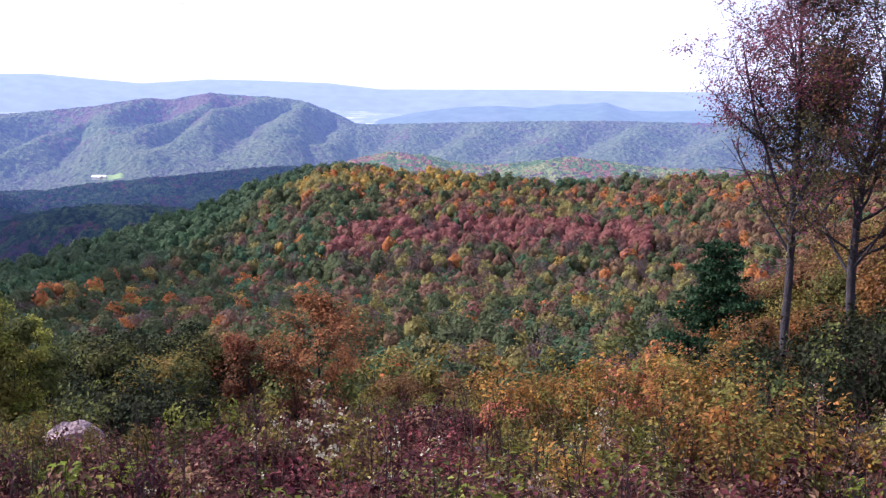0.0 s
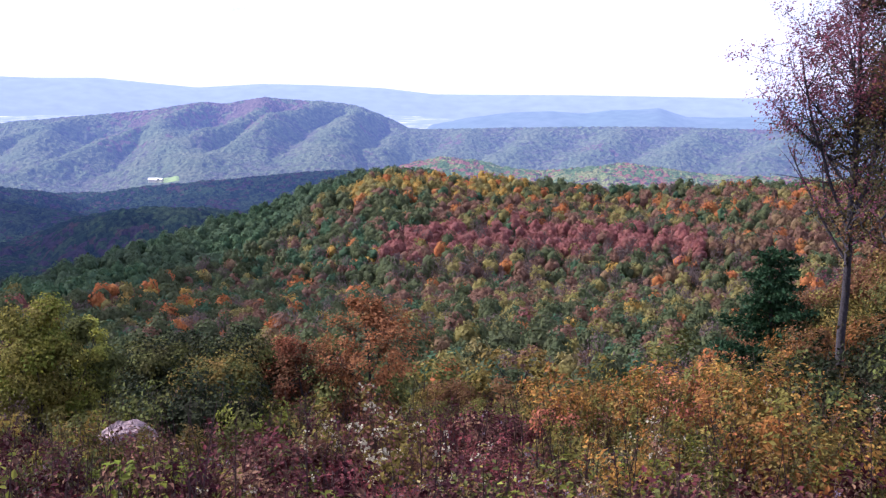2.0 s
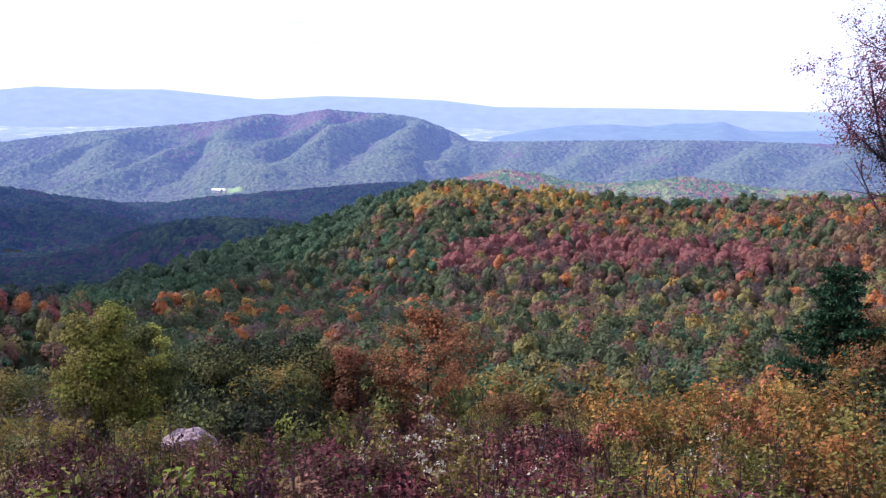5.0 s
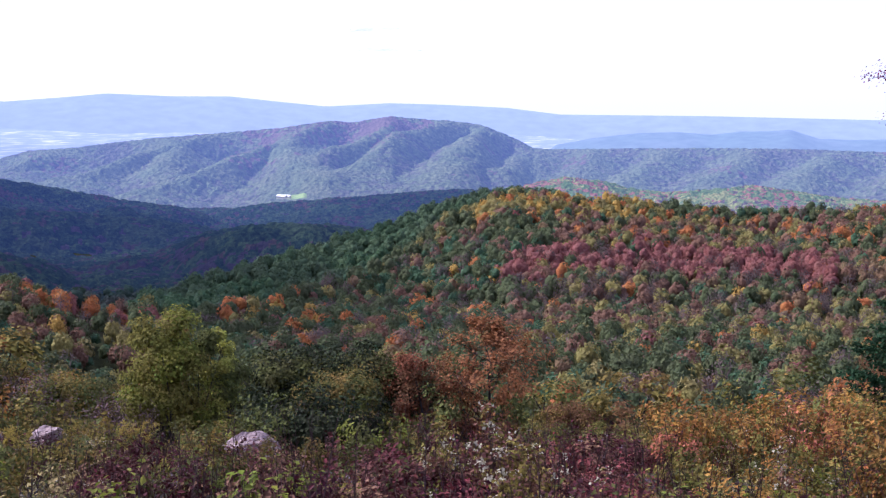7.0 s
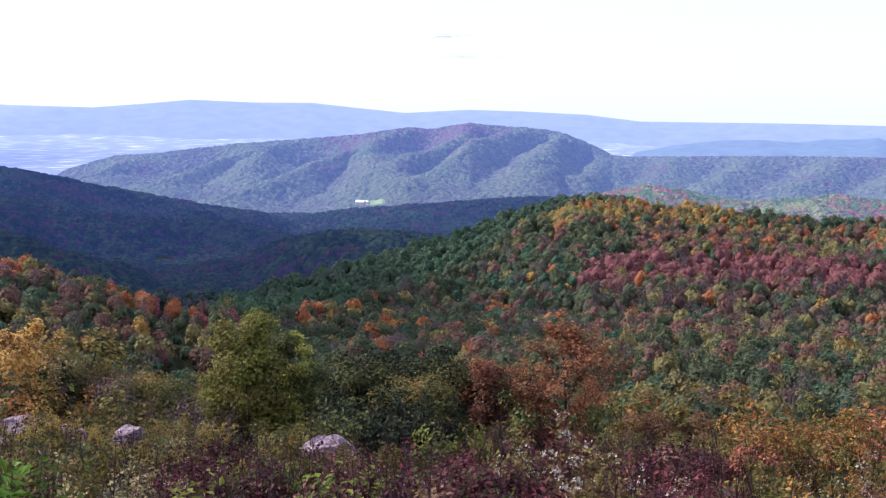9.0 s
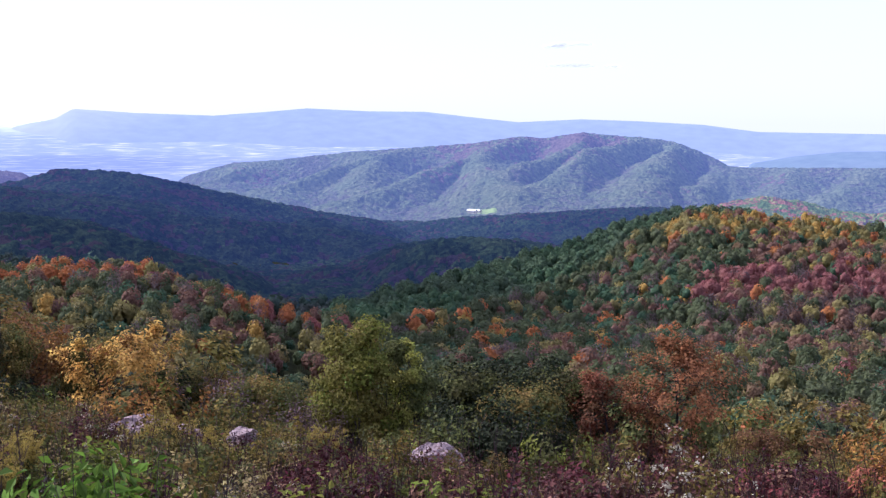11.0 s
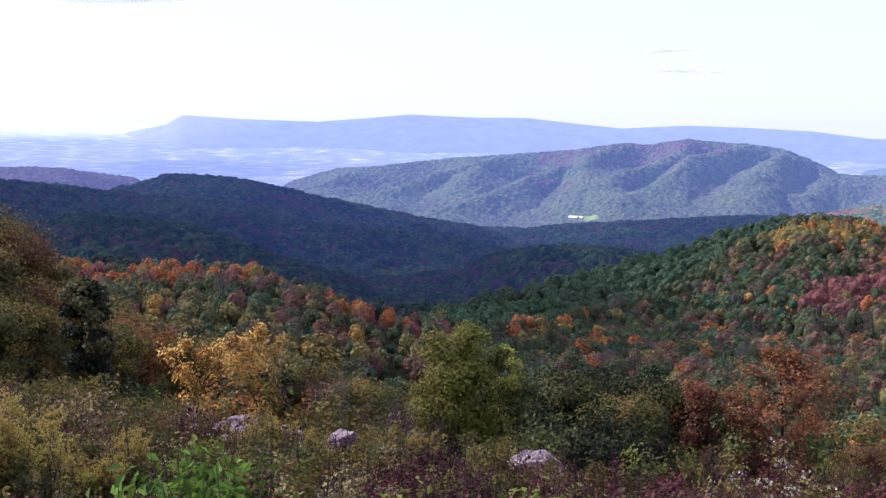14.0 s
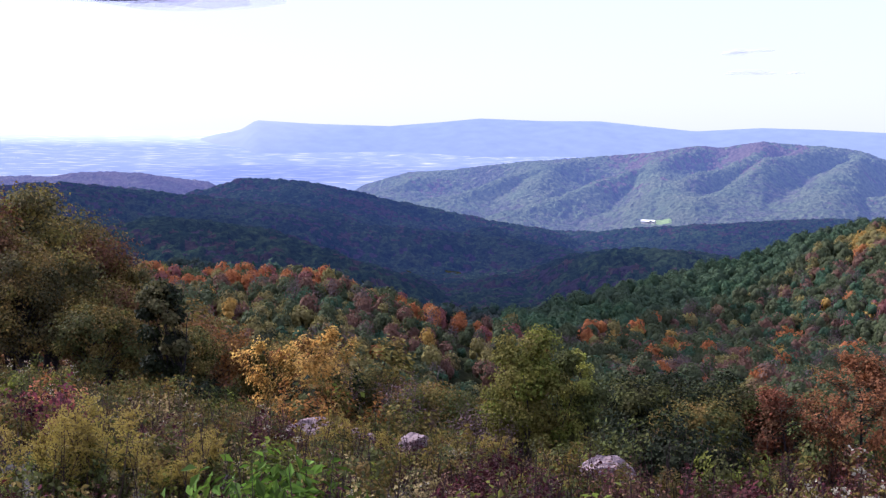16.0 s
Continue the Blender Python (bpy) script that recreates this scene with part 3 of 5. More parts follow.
def woods_relief(name, azs, rs, mats, shares, label, hide=None, fields=None):
    """The closed canopy of woods far off: domed crowns over the lie of the land, each tree of one of the materials, in drifting shares."""
    def top(A, Rr):
        x, y = polar(A, Rr)
        rise = land(A, Rr) + 1.5 + 8.0 * canopy(x, y, 8.5, 23)[0] + 2.5 * fbm(x, y, 25, 2, 24)
        return rise if fields is not hayfields else np.where(fields(A, Rr), land(A, Rr) + 1.0, rise)
    ob = sheet(name, azs, rs, top, mats[0])
    for mat in mats[1:]:
        ob.data.materials.append(mat)
    A, Rr = np.meshgrid(azs[:-1], rs[:-1], indexing="ij")
    x, y = polar(A, Rr)
    who = canopy(x, y, 8.5, 23)[1]
    score = np.stack([np.log(q) + 1.0 * fbm(x, y, 75, 3, 60 + k) + 2.0 * (who * (3.7 + 2.3 * k) % 1.0) for k, q in enumerate(shares)])
    index = np.argmax(score, 0)
    if fields is not None:
        index = np.where(fields(A, Rr), len(mats) - 1, index)
    ob.data.polygons.foreach_set("material_index", index.ravel().astype(np.int32))
    if hide is not None:
        b = bmesh.new()
        b.from_mesh(ob.data)
        b.faces.ensure_lookup_table()
        gone = hide(A, Rr).ravel()
        bmesh.ops.delete(b, geom=[b.faces[k] for k in np.nonzero(gone)[0]], context="FACES")
        b.to_mesh(ob.data)
        b.free()
    return tagged(ob, label, "woods", kind="structure")


def hayfields(A, Rr):
    """Narrow pale clearings on the knob."""
    e = np.degrees(np.arctan2(land(A, Rr) - EYE, Rr))
    return ((A > 0.2) & (A < 1.9) & (np.abs(e + 3.72) < 0.05)) | ((A > -3.2) & (A < -1.4) & (np.abs(e + 4.22) < 0.05))


def last_ridge(A, Rr):
    """The last low ridge before the plain, with paler woods and stronger painted haze."""
    return (A > 36) & (Rr > 2170)


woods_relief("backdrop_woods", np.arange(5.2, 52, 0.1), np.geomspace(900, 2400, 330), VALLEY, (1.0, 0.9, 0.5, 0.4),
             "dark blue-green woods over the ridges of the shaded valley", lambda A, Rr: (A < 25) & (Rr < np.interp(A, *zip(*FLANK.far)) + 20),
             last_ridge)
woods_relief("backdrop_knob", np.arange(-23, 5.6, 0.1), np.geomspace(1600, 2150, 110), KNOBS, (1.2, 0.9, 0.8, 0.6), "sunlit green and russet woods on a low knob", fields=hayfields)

# ---- clouds: one unseen bank set to shade the valley, thin scraps low in the sky ----
CLOUD, _n, _l, _p = material("cloud")
_p.inputs["Base Color"].default_value = (0.92, 0.92, 0.95, 1)
_p.inputs["Roughness"].default_value = 1.0
_t = _n.new("ShaderNodeBsdfTranslucent")
_t.inputs[0].default_value = (0.92, 0.92, 0.98, 1)
_s = _n.new("ShaderNodeMixShader")
_s.inputs[0].default_value = 0.45
_l.new(_p.outputs[0], _s.inputs[1])
_l.new(_t.outputs[0], _s.inputs[2])
_thin = _n.new("ShaderNodeMixShader")
_thin.inputs[0].default_value = 0.76
_l.new(_s.outputs[0], _thin.inputs[1])
_l.new(_n.new("ShaderNodeBsdfTransparent").outputs[0], _thin.inputs[2])
_l.new(_thin.outputs[0], _n["Material Output"].inputs[0])


THIN, _n, _l, _p = material("thin_cloud")
_p.inputs["Base Color"].default_value = (0.85, 0.82, 0.85, 1)
_s, _t = _n.new("ShaderNodeMixShader"), _n.new("ShaderNodeBsdfTransparent")
_s.inputs[0].default_value = 0.12
_l.new(_t.outputs[0], _s.inputs[1])
_l.new(_p.outputs[0], _s.inputs[2])
_l.new(_s.outputs[0], _n["Material Output"].inputs[0])


MILKY = THIN.copy()
MILKY.name = "milky_cloud"
MILKY.node_tree.nodes["Mix Shader"].inputs[0].default_value = 0.13
MILKY.node_tree.nodes["Principled BSDF"].inputs["Base Color"].default_value = (0.6, 0.5, 0.6, 1)


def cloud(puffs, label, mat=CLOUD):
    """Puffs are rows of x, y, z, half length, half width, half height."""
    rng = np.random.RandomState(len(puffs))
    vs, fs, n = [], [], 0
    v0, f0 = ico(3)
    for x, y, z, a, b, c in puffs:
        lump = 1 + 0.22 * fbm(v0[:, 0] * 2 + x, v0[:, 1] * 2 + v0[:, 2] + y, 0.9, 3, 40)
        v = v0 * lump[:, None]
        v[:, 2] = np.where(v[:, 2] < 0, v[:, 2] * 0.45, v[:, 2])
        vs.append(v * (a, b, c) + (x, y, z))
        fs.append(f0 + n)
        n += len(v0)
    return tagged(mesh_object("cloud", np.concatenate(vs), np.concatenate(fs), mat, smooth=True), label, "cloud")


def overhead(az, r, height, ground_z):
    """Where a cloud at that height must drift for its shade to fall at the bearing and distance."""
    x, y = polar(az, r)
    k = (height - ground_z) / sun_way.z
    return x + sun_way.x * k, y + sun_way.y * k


# unseen puffs, each placed for the shade it drops on valley or hill
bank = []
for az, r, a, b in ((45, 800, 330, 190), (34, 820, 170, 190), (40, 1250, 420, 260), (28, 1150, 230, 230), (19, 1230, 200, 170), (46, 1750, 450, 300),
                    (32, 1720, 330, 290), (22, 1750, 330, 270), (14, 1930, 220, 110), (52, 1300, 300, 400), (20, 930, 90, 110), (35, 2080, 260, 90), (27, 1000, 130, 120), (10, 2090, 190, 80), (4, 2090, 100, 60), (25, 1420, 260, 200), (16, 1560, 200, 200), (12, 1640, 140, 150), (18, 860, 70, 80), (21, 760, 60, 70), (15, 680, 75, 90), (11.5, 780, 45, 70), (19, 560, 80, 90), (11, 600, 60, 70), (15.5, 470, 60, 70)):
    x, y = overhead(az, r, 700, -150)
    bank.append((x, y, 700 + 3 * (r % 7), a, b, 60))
cloud(bank, "broad flat-based grey cloud bank out of view, placed to shade the valley")


def scrap(az, el, r, a, c, label, n=3, mat=THIN):
    rng = np.random.RandomState(int(az * 10 + 500))
    rows = []
    for k in range(n):
        x, y = polar(az + rng.uniform(-0.5, 0.5) * a / 40, r)
        rows.append((x, y, r * math.tan(radians(el)) + rng.uniform(-1, 1) * c, a * rng.uniform(0.4, 1), a * 0.5, c * rng.uniform(0.5, 1)))
    return cloud(rows, label, mat)


scrap(41.5, 6.35, 4300, 330, 44, "long lavender-grey cloud with a flat base", 7, MILKY)
scrap(33.5, 6.6, 4350, 120, 26, "lavender-grey end of a flat cloud", 4, MILKY)
scrap(12.3, 3.6, 4400, 64, 13, "thin pale wisp of cloud", 4)
scrap(11.9, 2.65, 4400, 76, 9, "thin pale wisp of cloud", 3)
scrap(9.9, 2.7, 4400, 34, 7, "small faint wisp of cloud", 2)
scrap(45.6, 6.5, 4300, 330, 50, "lavender-grey underside of a broad flat cloud", 8, MILKY)

# ---- plants ----
OWN = {
    "maroon": foliage("maroon_leaves", (0.052, 0.010, 0.018), (0.10, 0.022, 0.027), (0.07, 0.03, 0.024), 1.5, 0.15, True),
    "red": foliage("scarlet_leaves", (0.27, 0.055, 0.06), (0.20, 0.055, 0.06), (0.22, 0.08, 0.075), 1.5, 0.35, True),
    "dry": foliage("dry_brown_leaves", (0.135, 0.0619, 0.0428), (0.0954, 0.0383, 0.036), (0.18, 0.0954, 0.0563), 1.5, 0.2, True),
    "amber": foliage("amber_leaves", (0.34, 0.155, 0.035), (0.29, 0.115, 0.035), (0.22, 0.14, 0.04), 1.2, 0.4, True),
    "coral": foliage("coral_leaves", (0.42, 0.14, 0.0836), (0.36, 0.17, 0.0902), (0.38, 0.11, 0.0692), 1.2, 0.4, True),
    "lime": foliage("light_green_leaves", (0.155, 0.185, 0.03), (0.11, 0.15, 0.025), (0.18, 0.165, 0.03), 1.2, 0.4, True),
    "green": foliage("mid_green_leaves", (0.075, 0.09, 0.024), (0.11, 0.12, 0.032), (0.09, 0.085, 0.028), 1.0, 0.3, True),
    "bright": foliage("bright_green_leaves", (0.085, 0.16, 0.02), (0.13, 0.21, 0.03), (0.10, 0.15, 0.02), 1.0, 0.35, True),
    # colour deepened so that the hollow by the boulder reads dark
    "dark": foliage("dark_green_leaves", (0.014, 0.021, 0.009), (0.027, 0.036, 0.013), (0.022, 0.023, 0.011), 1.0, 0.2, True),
    "olive": foliage("olive_green_leaves", (0.173, 0.14, 0.0324), (0.108, 0.108, 0.027), (0.205, 0.13, 0.0378), 1.0, 0.35, True),
    "honey": foliage("honey_yellow_leaves", (0.66, 0.47, 0.11), (0.58, 0.42, 0.11), (0.60, 0.36, 0.09), 0.8, 0.5, True),
    "rust": foliage("rust_brown_leaves", (0.31, 0.128, 0.055), (0.235, 0.097, 0.045), (0.27, 0.115, 0.05), 0.6, 0.4, True),
    "brown": foliage("brown_leaves", (0.192, 0.102, 0.0432), (0.12, 0.072, 0.036), (0.168, 0.0744, 0.0384), 0.6, 0.35, True),
    "rose": foliage("rose_purple_leaves", (0.20, 0.055, 0.095), (0.14, 0.04, 0.07), (0.165, 0.07, 0.08), 0.5, 0.5, True),
    "twig": foliage("mauve_twigs", (0.16, 0.1, 0.106), (0.12, 0.08, 0.091), (0.14, 0.09, 0.0882), 1.0, 0.2, True),
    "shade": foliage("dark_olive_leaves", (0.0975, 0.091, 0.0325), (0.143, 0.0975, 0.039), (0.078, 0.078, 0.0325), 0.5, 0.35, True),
    "ash": foliage("yellow_green_ash_leaves", (0.17, 0.225, 0.038), (0.25, 0.265, 0.05), (0.29, 0.245, 0.058), 0.7, 0.4, True),
    "straw": foliage("straw_coloured_leaves", (0.36, 0.26, 0.11), (0.28, 0.21, 0.09), (0.23, 0.195, 0.08), 1.5, 0.3, True),
    "needle": foliage("dark_needles", (0.022, 0.06, 0.028), (0.04, 0.09, 0.036), (0.028, 0.065, 0.032), 1.0, 0.2, True),
}
CREAM = foliage("cream_flower_heads", (0.468, 0.425, 0.306), (0.357, 0.323, 0.221), (0.391, 0.348, 0.255), 2.0, 0.3)
PLUME = foliage("goldenrod_plumes", (0.37, 0.29, 0.055), (0.29, 0.24, 0.05), (0.31, 0.225, 0.055), 2.0, 0.35)
LILAC = foliage("lilac_flower_heads", (0.27, 0.21, 0.26), (0.22, 0.16, 0.2), (0.3, 0.25, 0.27), 2.0, 0.3)


def blades(rng, c, way, long, wide, face=None):
    """One bent leaf (a quad) for each centre: long axis near way, at random about it."""
    n = len(c)
    way = way + 0.75 * rng.normal(size=(n, 3))
    if face is not None:
        face = face / (np.linalg.norm(face, axis=1, keepdims=True) + 1e-6) + (0, 0, 0.35) + 0.42 * rng.normal(size=(n, 3))
        way = np.cross(face, way)
    way /= np.linalg.norm(way, axis=1, keepdims=True)
    side = np.cross(way, rng.normal(size=(n, 3)) if face is None else face)
    side /= np.linalg.norm(side, axis=1, keepdims=True)
    up = np.cross(side, way)
    s = rng.uniform(0.65, 1.3, (n, 1))
    a = c + way * long * s
    m = c + way * long * 0.45 * s + up * 0.12 * long * s
    v = np.stack([c, m + side * wide * s, a, m - side * wide * s], 1).reshape(-1, 3)
    return v, np.arange(4 * n).reshape(-1, 4)


def small(ob):
    """Many small pieces that stay joined."""
    return tagged(ob, kind="stuff")


def tube(points, radii, sides):
    """A tapered tube along a line of points."""
    p, q = np.asarray(points, float), np.asarray(radii, float)
    d = np.gradient(p, axis=0)
    d /= np.linalg.norm(d, axis=1, keepdims=True) + 1e-9
    ref = np.where(np.abs(d[:, 2:3]) > 0.9, np.array([[1.0, 0, 0]]), np.array([[0, 0, 1.0]]))
    u = np.cross(d, ref)
    u /= np.linalg.norm(u, axis=1, keepdims=True) + 1e-9
    w = np.cross(d, u)
    t = np.arange(sides) / sides * 2 * np.pi
    v = (p[:, None] + q[:, None, None] * (u[:, None] * np.cos(t)[None, :, None] + w[:, None] * np.sin(t)[None, :, None])).reshape(-1, 3)
    i, j = np.meshgrid(np.arange(len(p) - 1), np.arange(sides), indexing="ij")
    k = (j + 1) % sides
    return v, np.stack([i * sides + j, i * sides + k, (i + 1) * sides + k, (i + 1) * sides + j], -1).reshape(-1, 4)


def joined(pieces):
    vs, fs, n = [], [], 0
    for v, f in pieces:
        vs.append(v)
        fs.append(f + n)
        n += len(v)
    return np.concatenate(vs), np.concatenate(fs)


def limb(rng, start, way, length, r0, r1, steps, wander, lift):
    """A line of points that wanders and bends up."""
    p, d, out = np.array(start, float), np.array(way, float), []
    for k in range(steps + 1):
        out.append(p.copy())
        d = d + wander * rng.normal(size=3) + (0, 0, lift)
        d /= np.linalg.norm(d)
        p = p + d * length / steps
    return np.array(out), np.linspace(r0, r1, steps + 1)


def tree(name, label, height, trunk, bark, leaf, limbs=14, twigs=7, leaves=2600, size=0.13, first=0.25, reach=0.42, lift=0.10, bend=0.05, spread=0.16, seed=1,
         stems=1, fine=0, second=None, share=0.0, shape=1.0, category="tree", path=None, rise=(0.1, 0.8), forks=(), paint=None):
    """A tree at the origin: tapered trunk, limbs with twigs, and a crown of single leaves set along the twigs."""
    rng = np.random.RandomState(seed)
    top = new(name)
    wood, thin, ends = [], [], []
    for s in range(stems):
        tilt = rng.normal(size=3) * (0.03 if stems == 1 else 0.22) + (0, 0, 1)
        foot = (0, 0, -0.3) if stems == 1 else (rng.normal() * 0.25, rng.normal() * 0.25, -0.3)
        line, rad = limb(rng, foot, tilt / np.linalg.norm(tilt), height * 0.97, trunk, trunk * 0.12, 12, bend, 0.03)
        if path:
            heights = np.linspace(path[0][1], path[-1][1], 13)
            line = np.stack([np.interp(heights, [q[1] for q in path], [q[0] for q in path]), 0.06 * np.sin(heights), heights], 1) + rng.normal(size=(13, 3)) * 0.02
        wood.append(tube(line, rad, 8))
        for foot, tip, r0 in forks:
            l2, q2 = limb(rng, foot, (np.array(tip) - foot) / np.linalg.norm(np.array(tip) - foot), np.linalg.norm(np.array(tip) - foot), r0, r0 * 0.3, 6, 0.07, 0.02)
            wood.append(tube(l2, q2, 6))
            for j in range(9):
                w = int(rng.randint(2, 6))
                d3 = (l2[w + 1] - l2[w]) / np.linalg.norm(l2[w + 1] - l2[w]) + 0.75 * rng.normal(size=3)
                l3, q3 = limb(rng, l2[w], d3 / np.linalg.norm(d3), rng.uniform(0.6, 1.5), r0 * 0.35, 0.004, 4, 0.16, 0.05)
                thin.append(tube(l3, q3, 4))
                ends.append(l3)
        for k in range(limbs):
            u = first + (0.97 - first) * ((k + rng.uniform(0, 0.8)) / limbs)
            i = u * 12
            base = line[int(i)] + (line[min(12, int(i) + 1)] - line[int(i)]) * (i - int(i))
            a = rng.uniform(0, 6.28)
            out = height * reach * shape * (1.15 - 0.85 * u if shape != 0.99 else math.sin(math.pi * (0.15 + 0.8 * u))) * rng.uniform(0.7, 1.15)
            way = np.array([math.cos(a), math.sin(a), rng.uniform(*rise)])
            r0 = max(0.012, trunk * (1 - 0.85 * u) * 0.45)
            l2, q2 = limb(rng, base, way / np.linalg.norm(way), out, r0, r0 * 0.25, 6, 0.14, lift)
            thin.append(tube(l2, q2, 5))
            for j in range(twigs):
                w = rng.uniform(0.25, 1.0) * 5.99
                b = l2[int(w)] + (l2[int(w) + 1] - l2[int(w)]) * (w - int(w))
                dirn = (l2[min(6, int(w) + 1)] - l2[int(w)])
                dirn = dirn / (np.linalg.norm(dirn) + 1e-9) + 0.8 * rng.normal(size=3)
                l3, q3 = limb(rng, b, dirn / np.linalg.norm(dirn), out * rng.uniform(0.25, 0.5), r0 * 0.3 + 0.003, 0.003, 4, 0.2, 0.08)
                thin.append(tube(l3, q3, 3))
                ends.append(l3)
                for _ in range(fine):
                    w3 = rng.randint(1, 5)
                    d4 = rng.normal(size=3) + 0.8 * (l3[w3] - l3[w3 - 1]) / (np.linalg.norm(l3[w3] - l3[w3 - 1]) + 1e-9)
                    l4, q4 = limb(rng, l3[w3], d4 / np.linalg.norm(d4), out * rng.uniform(0.12, 0.25), 0.006, 0.003, 3, 0.2, 0.06)
                    thin.append(tube(l4, q4, 3))
                    ends.append(np.vstack([l4, l4[-1:]]))
    mesh_object("trunk", *joined(wood), bark, top, smooth=True)
    small(mesh_object("branchwork", *joined(thin), bark, top, smooth=True))
    if paint:
        e = np.array(ends)
        pick = rng.randint(len(e), size=leaves)
        c = e[pick, rng.randint(1, 5, size=leaves)] + rng.normal(size=(leaves, 3)) * spread
        which = paint(e[pick, 3], rng.uniform(size=len(e))[pick], rng)
        for k, (mat, text) in enumerate(leaf):
            m = which == k
            if m.any():
                small(mesh_object("crown", *blades(rng, c[m], rng.normal(size=(m.sum(), 3)) + (0, 0, -0.3), size, size * 0.4, c[m] - (0, 0, height * 0.5)), mat, top, text))
    elif leaves:
        e = np.array(ends)
        pick = rng.randint(len(e), size=leaves)
        pick = np.where(rng.uniform(size=len(e))[pick] < 0.3, (pick * 7 + 3) % len(e) // 2 * 2 % len(e), pick)
        at = rng.randint(2, 5, size=leaves)
        c = e[pick, at] + rng.normal(size=(leaves, 3)) * spread
        way = rng.normal(size=(leaves, 3)) + (0, 0, -0.3)
        part_of = rng.uniform(size=len(e))[pick] < share if second else np.zeros(leaves, bool)
        small(mesh_object("crown", *blades(rng, c[~part_of], way[~part_of], size, size * 0.38, c[~part_of] - (0, 0, height * 0.5)), leaf, top))
        if part_of.any():
            small(mesh_object("crown", *blades(rng, c[part_of], way[part_of], size, size * 0.38, c[part_of] - (0, 0, height * 0.5)), second, top, "differently coloured leaves"))
    return tagged(top, label, category)


def dome(name, label, height, width, bark, leaf, seed, clusters=40, leaves=9000, size=0.15, second=None, share=0.0, low=0.12, trunk=0.1, stems=1, category="tree"):
    """A tree with a full round head: limbs out to clumps of leaf, with dark hollows between them."""
    rng = np.random.RandomState(seed)
    top = new(name)
    wood, limbs, cs, outs, of = [], [], [], [], []
    lines = []
    for s in range(stems):
        tilt = rng.normal(size=3) * (0.03 if stems == 1 else 0.16) + (0, 0, 1)
        line, rad = limb(rng, (rng.normal() * 0.12 * (stems > 1), rng.normal() * 0.12 * (stems > 1), -0.3), tilt / np.linalg.norm(tilt), height * 0.85, trunk, trunk * 0.2, 8, 0.05, 0.03)
        lines.append(line)
        wood.append(tube(line, rad, 7))
    mid, half = height * (low + 1) / 2, height * (1 - low) / 2
    n = leaves // clusters
    for k in range(clusters):
        d = rng.normal(size=3)
        d /= np.linalg.norm(d)
        d[2] = d[2] if d[2] > -0.6 else -d[2]
        big = 0.155 * width * rng.uniform(0.6, 1.4)
        end = np.array([0, 0, mid]) + d * (width / 2 - 0.7 * big, width / 2 - 0.7 * big, half - 0.6 * big) * rng.uniform(0.55, 1.12)
        line = lines[k % stems]
        j = int(np.clip(end[2] / height * 8 * 0.75, 1, 7))
        limbs.append(tube([line[j], (line[j] + end) / 2 + (0, 0, 0.08 * width), end], [trunk * 0.4, trunk * 0.22, 0.008], 4))
        c = rng.normal(size=(n, 3))
        c /= np.linalg.norm(c, axis=1, keepdims=True)
        c = c * rng.uniform(0.25, 1.3, (n, 1)) ** 0.8 * (1, 1, 0.72) * big
        cs.append(end + c)
        outs.append(c / big + 0.5 * d)
        of.append(np.full(n, rng.uniform() < share))
    mesh_object("trunk", *joined(wood), bark, top, smooth=True)
    small(mesh_object("branchwork", *joined(limbs), bark, top, smooth=True))
    c, o, of = np.concatenate(cs), np.concatenate(outs), np.concatenate(of) & (second is not None)
    for m, mat, text in ((~of, leaf, ""), (of, second, "differently coloured leaves")):
        if m.any():
            small(mesh_object("crown", *blades(rng, c[m], rng.normal(size=(m.sum(), 3)) + (0, 0, -0.3), size, size * 0.4, o[m]), mat, top, text))
    return tagged(top, label, category)


def conifer(name, label, height, width, seed):
    """Whorls of drooping boughs with flat sprays of needles."""
    rng = np.random.RandomState(seed)
    top = new(name)
    line, rad = limb(rng, (0, 0, -0.3), (0, 0, 1), height, 0.16, 0.02, 10, 0.02, 0.05)
    mesh_object("trunk", *tube(line, rad, 7), BARK, top, smooth=True)
    boughs, cs, ws = [], [], []
    for k in range(62):
        u = 0.06 + 0.92 * k / 62
        a = k * 2.4 + rng.uniform(-0.4, 0.4)
        out = width * (1.03 - u) ** 0.55 * rng.uniform(0.4, 1.2)
        l2, q2 = limb(rng, (0, 0, u * height), (math.cos(a), math.sin(a), 0.35), out, 0.035 * (1.1 - u), 0.006, 6, 0.08, -0.05)
        boughs.append(tube(l2, q2, 4))
        n = int(40 + 150 * out)
        w = rng.uniform(0.8, 6, n)
        i = np.minimum(w.astype(int), 5)
        c = l2[i] + (l2[i + 1] - l2[i]) * (w - i)[:, None]
        c = c + rng.normal(size=(n, 3)) * np.array([0.17, 0.17, 0.07]) * (0.5 + out / width)
        cs.append(c)
        ws.append(np.tile([math.cos(a), math.sin(a), -0.15], (n, 1)))
    small(mesh_object("boughwork", *joined(boughs), BARK, top))
    small(mesh_object("needlework", *blades(rng, np.concatenate(cs), np.concatenate(ws), 0.17, 0.045), OWN["needle"], top))
    return tagged(top, label, "conifer")


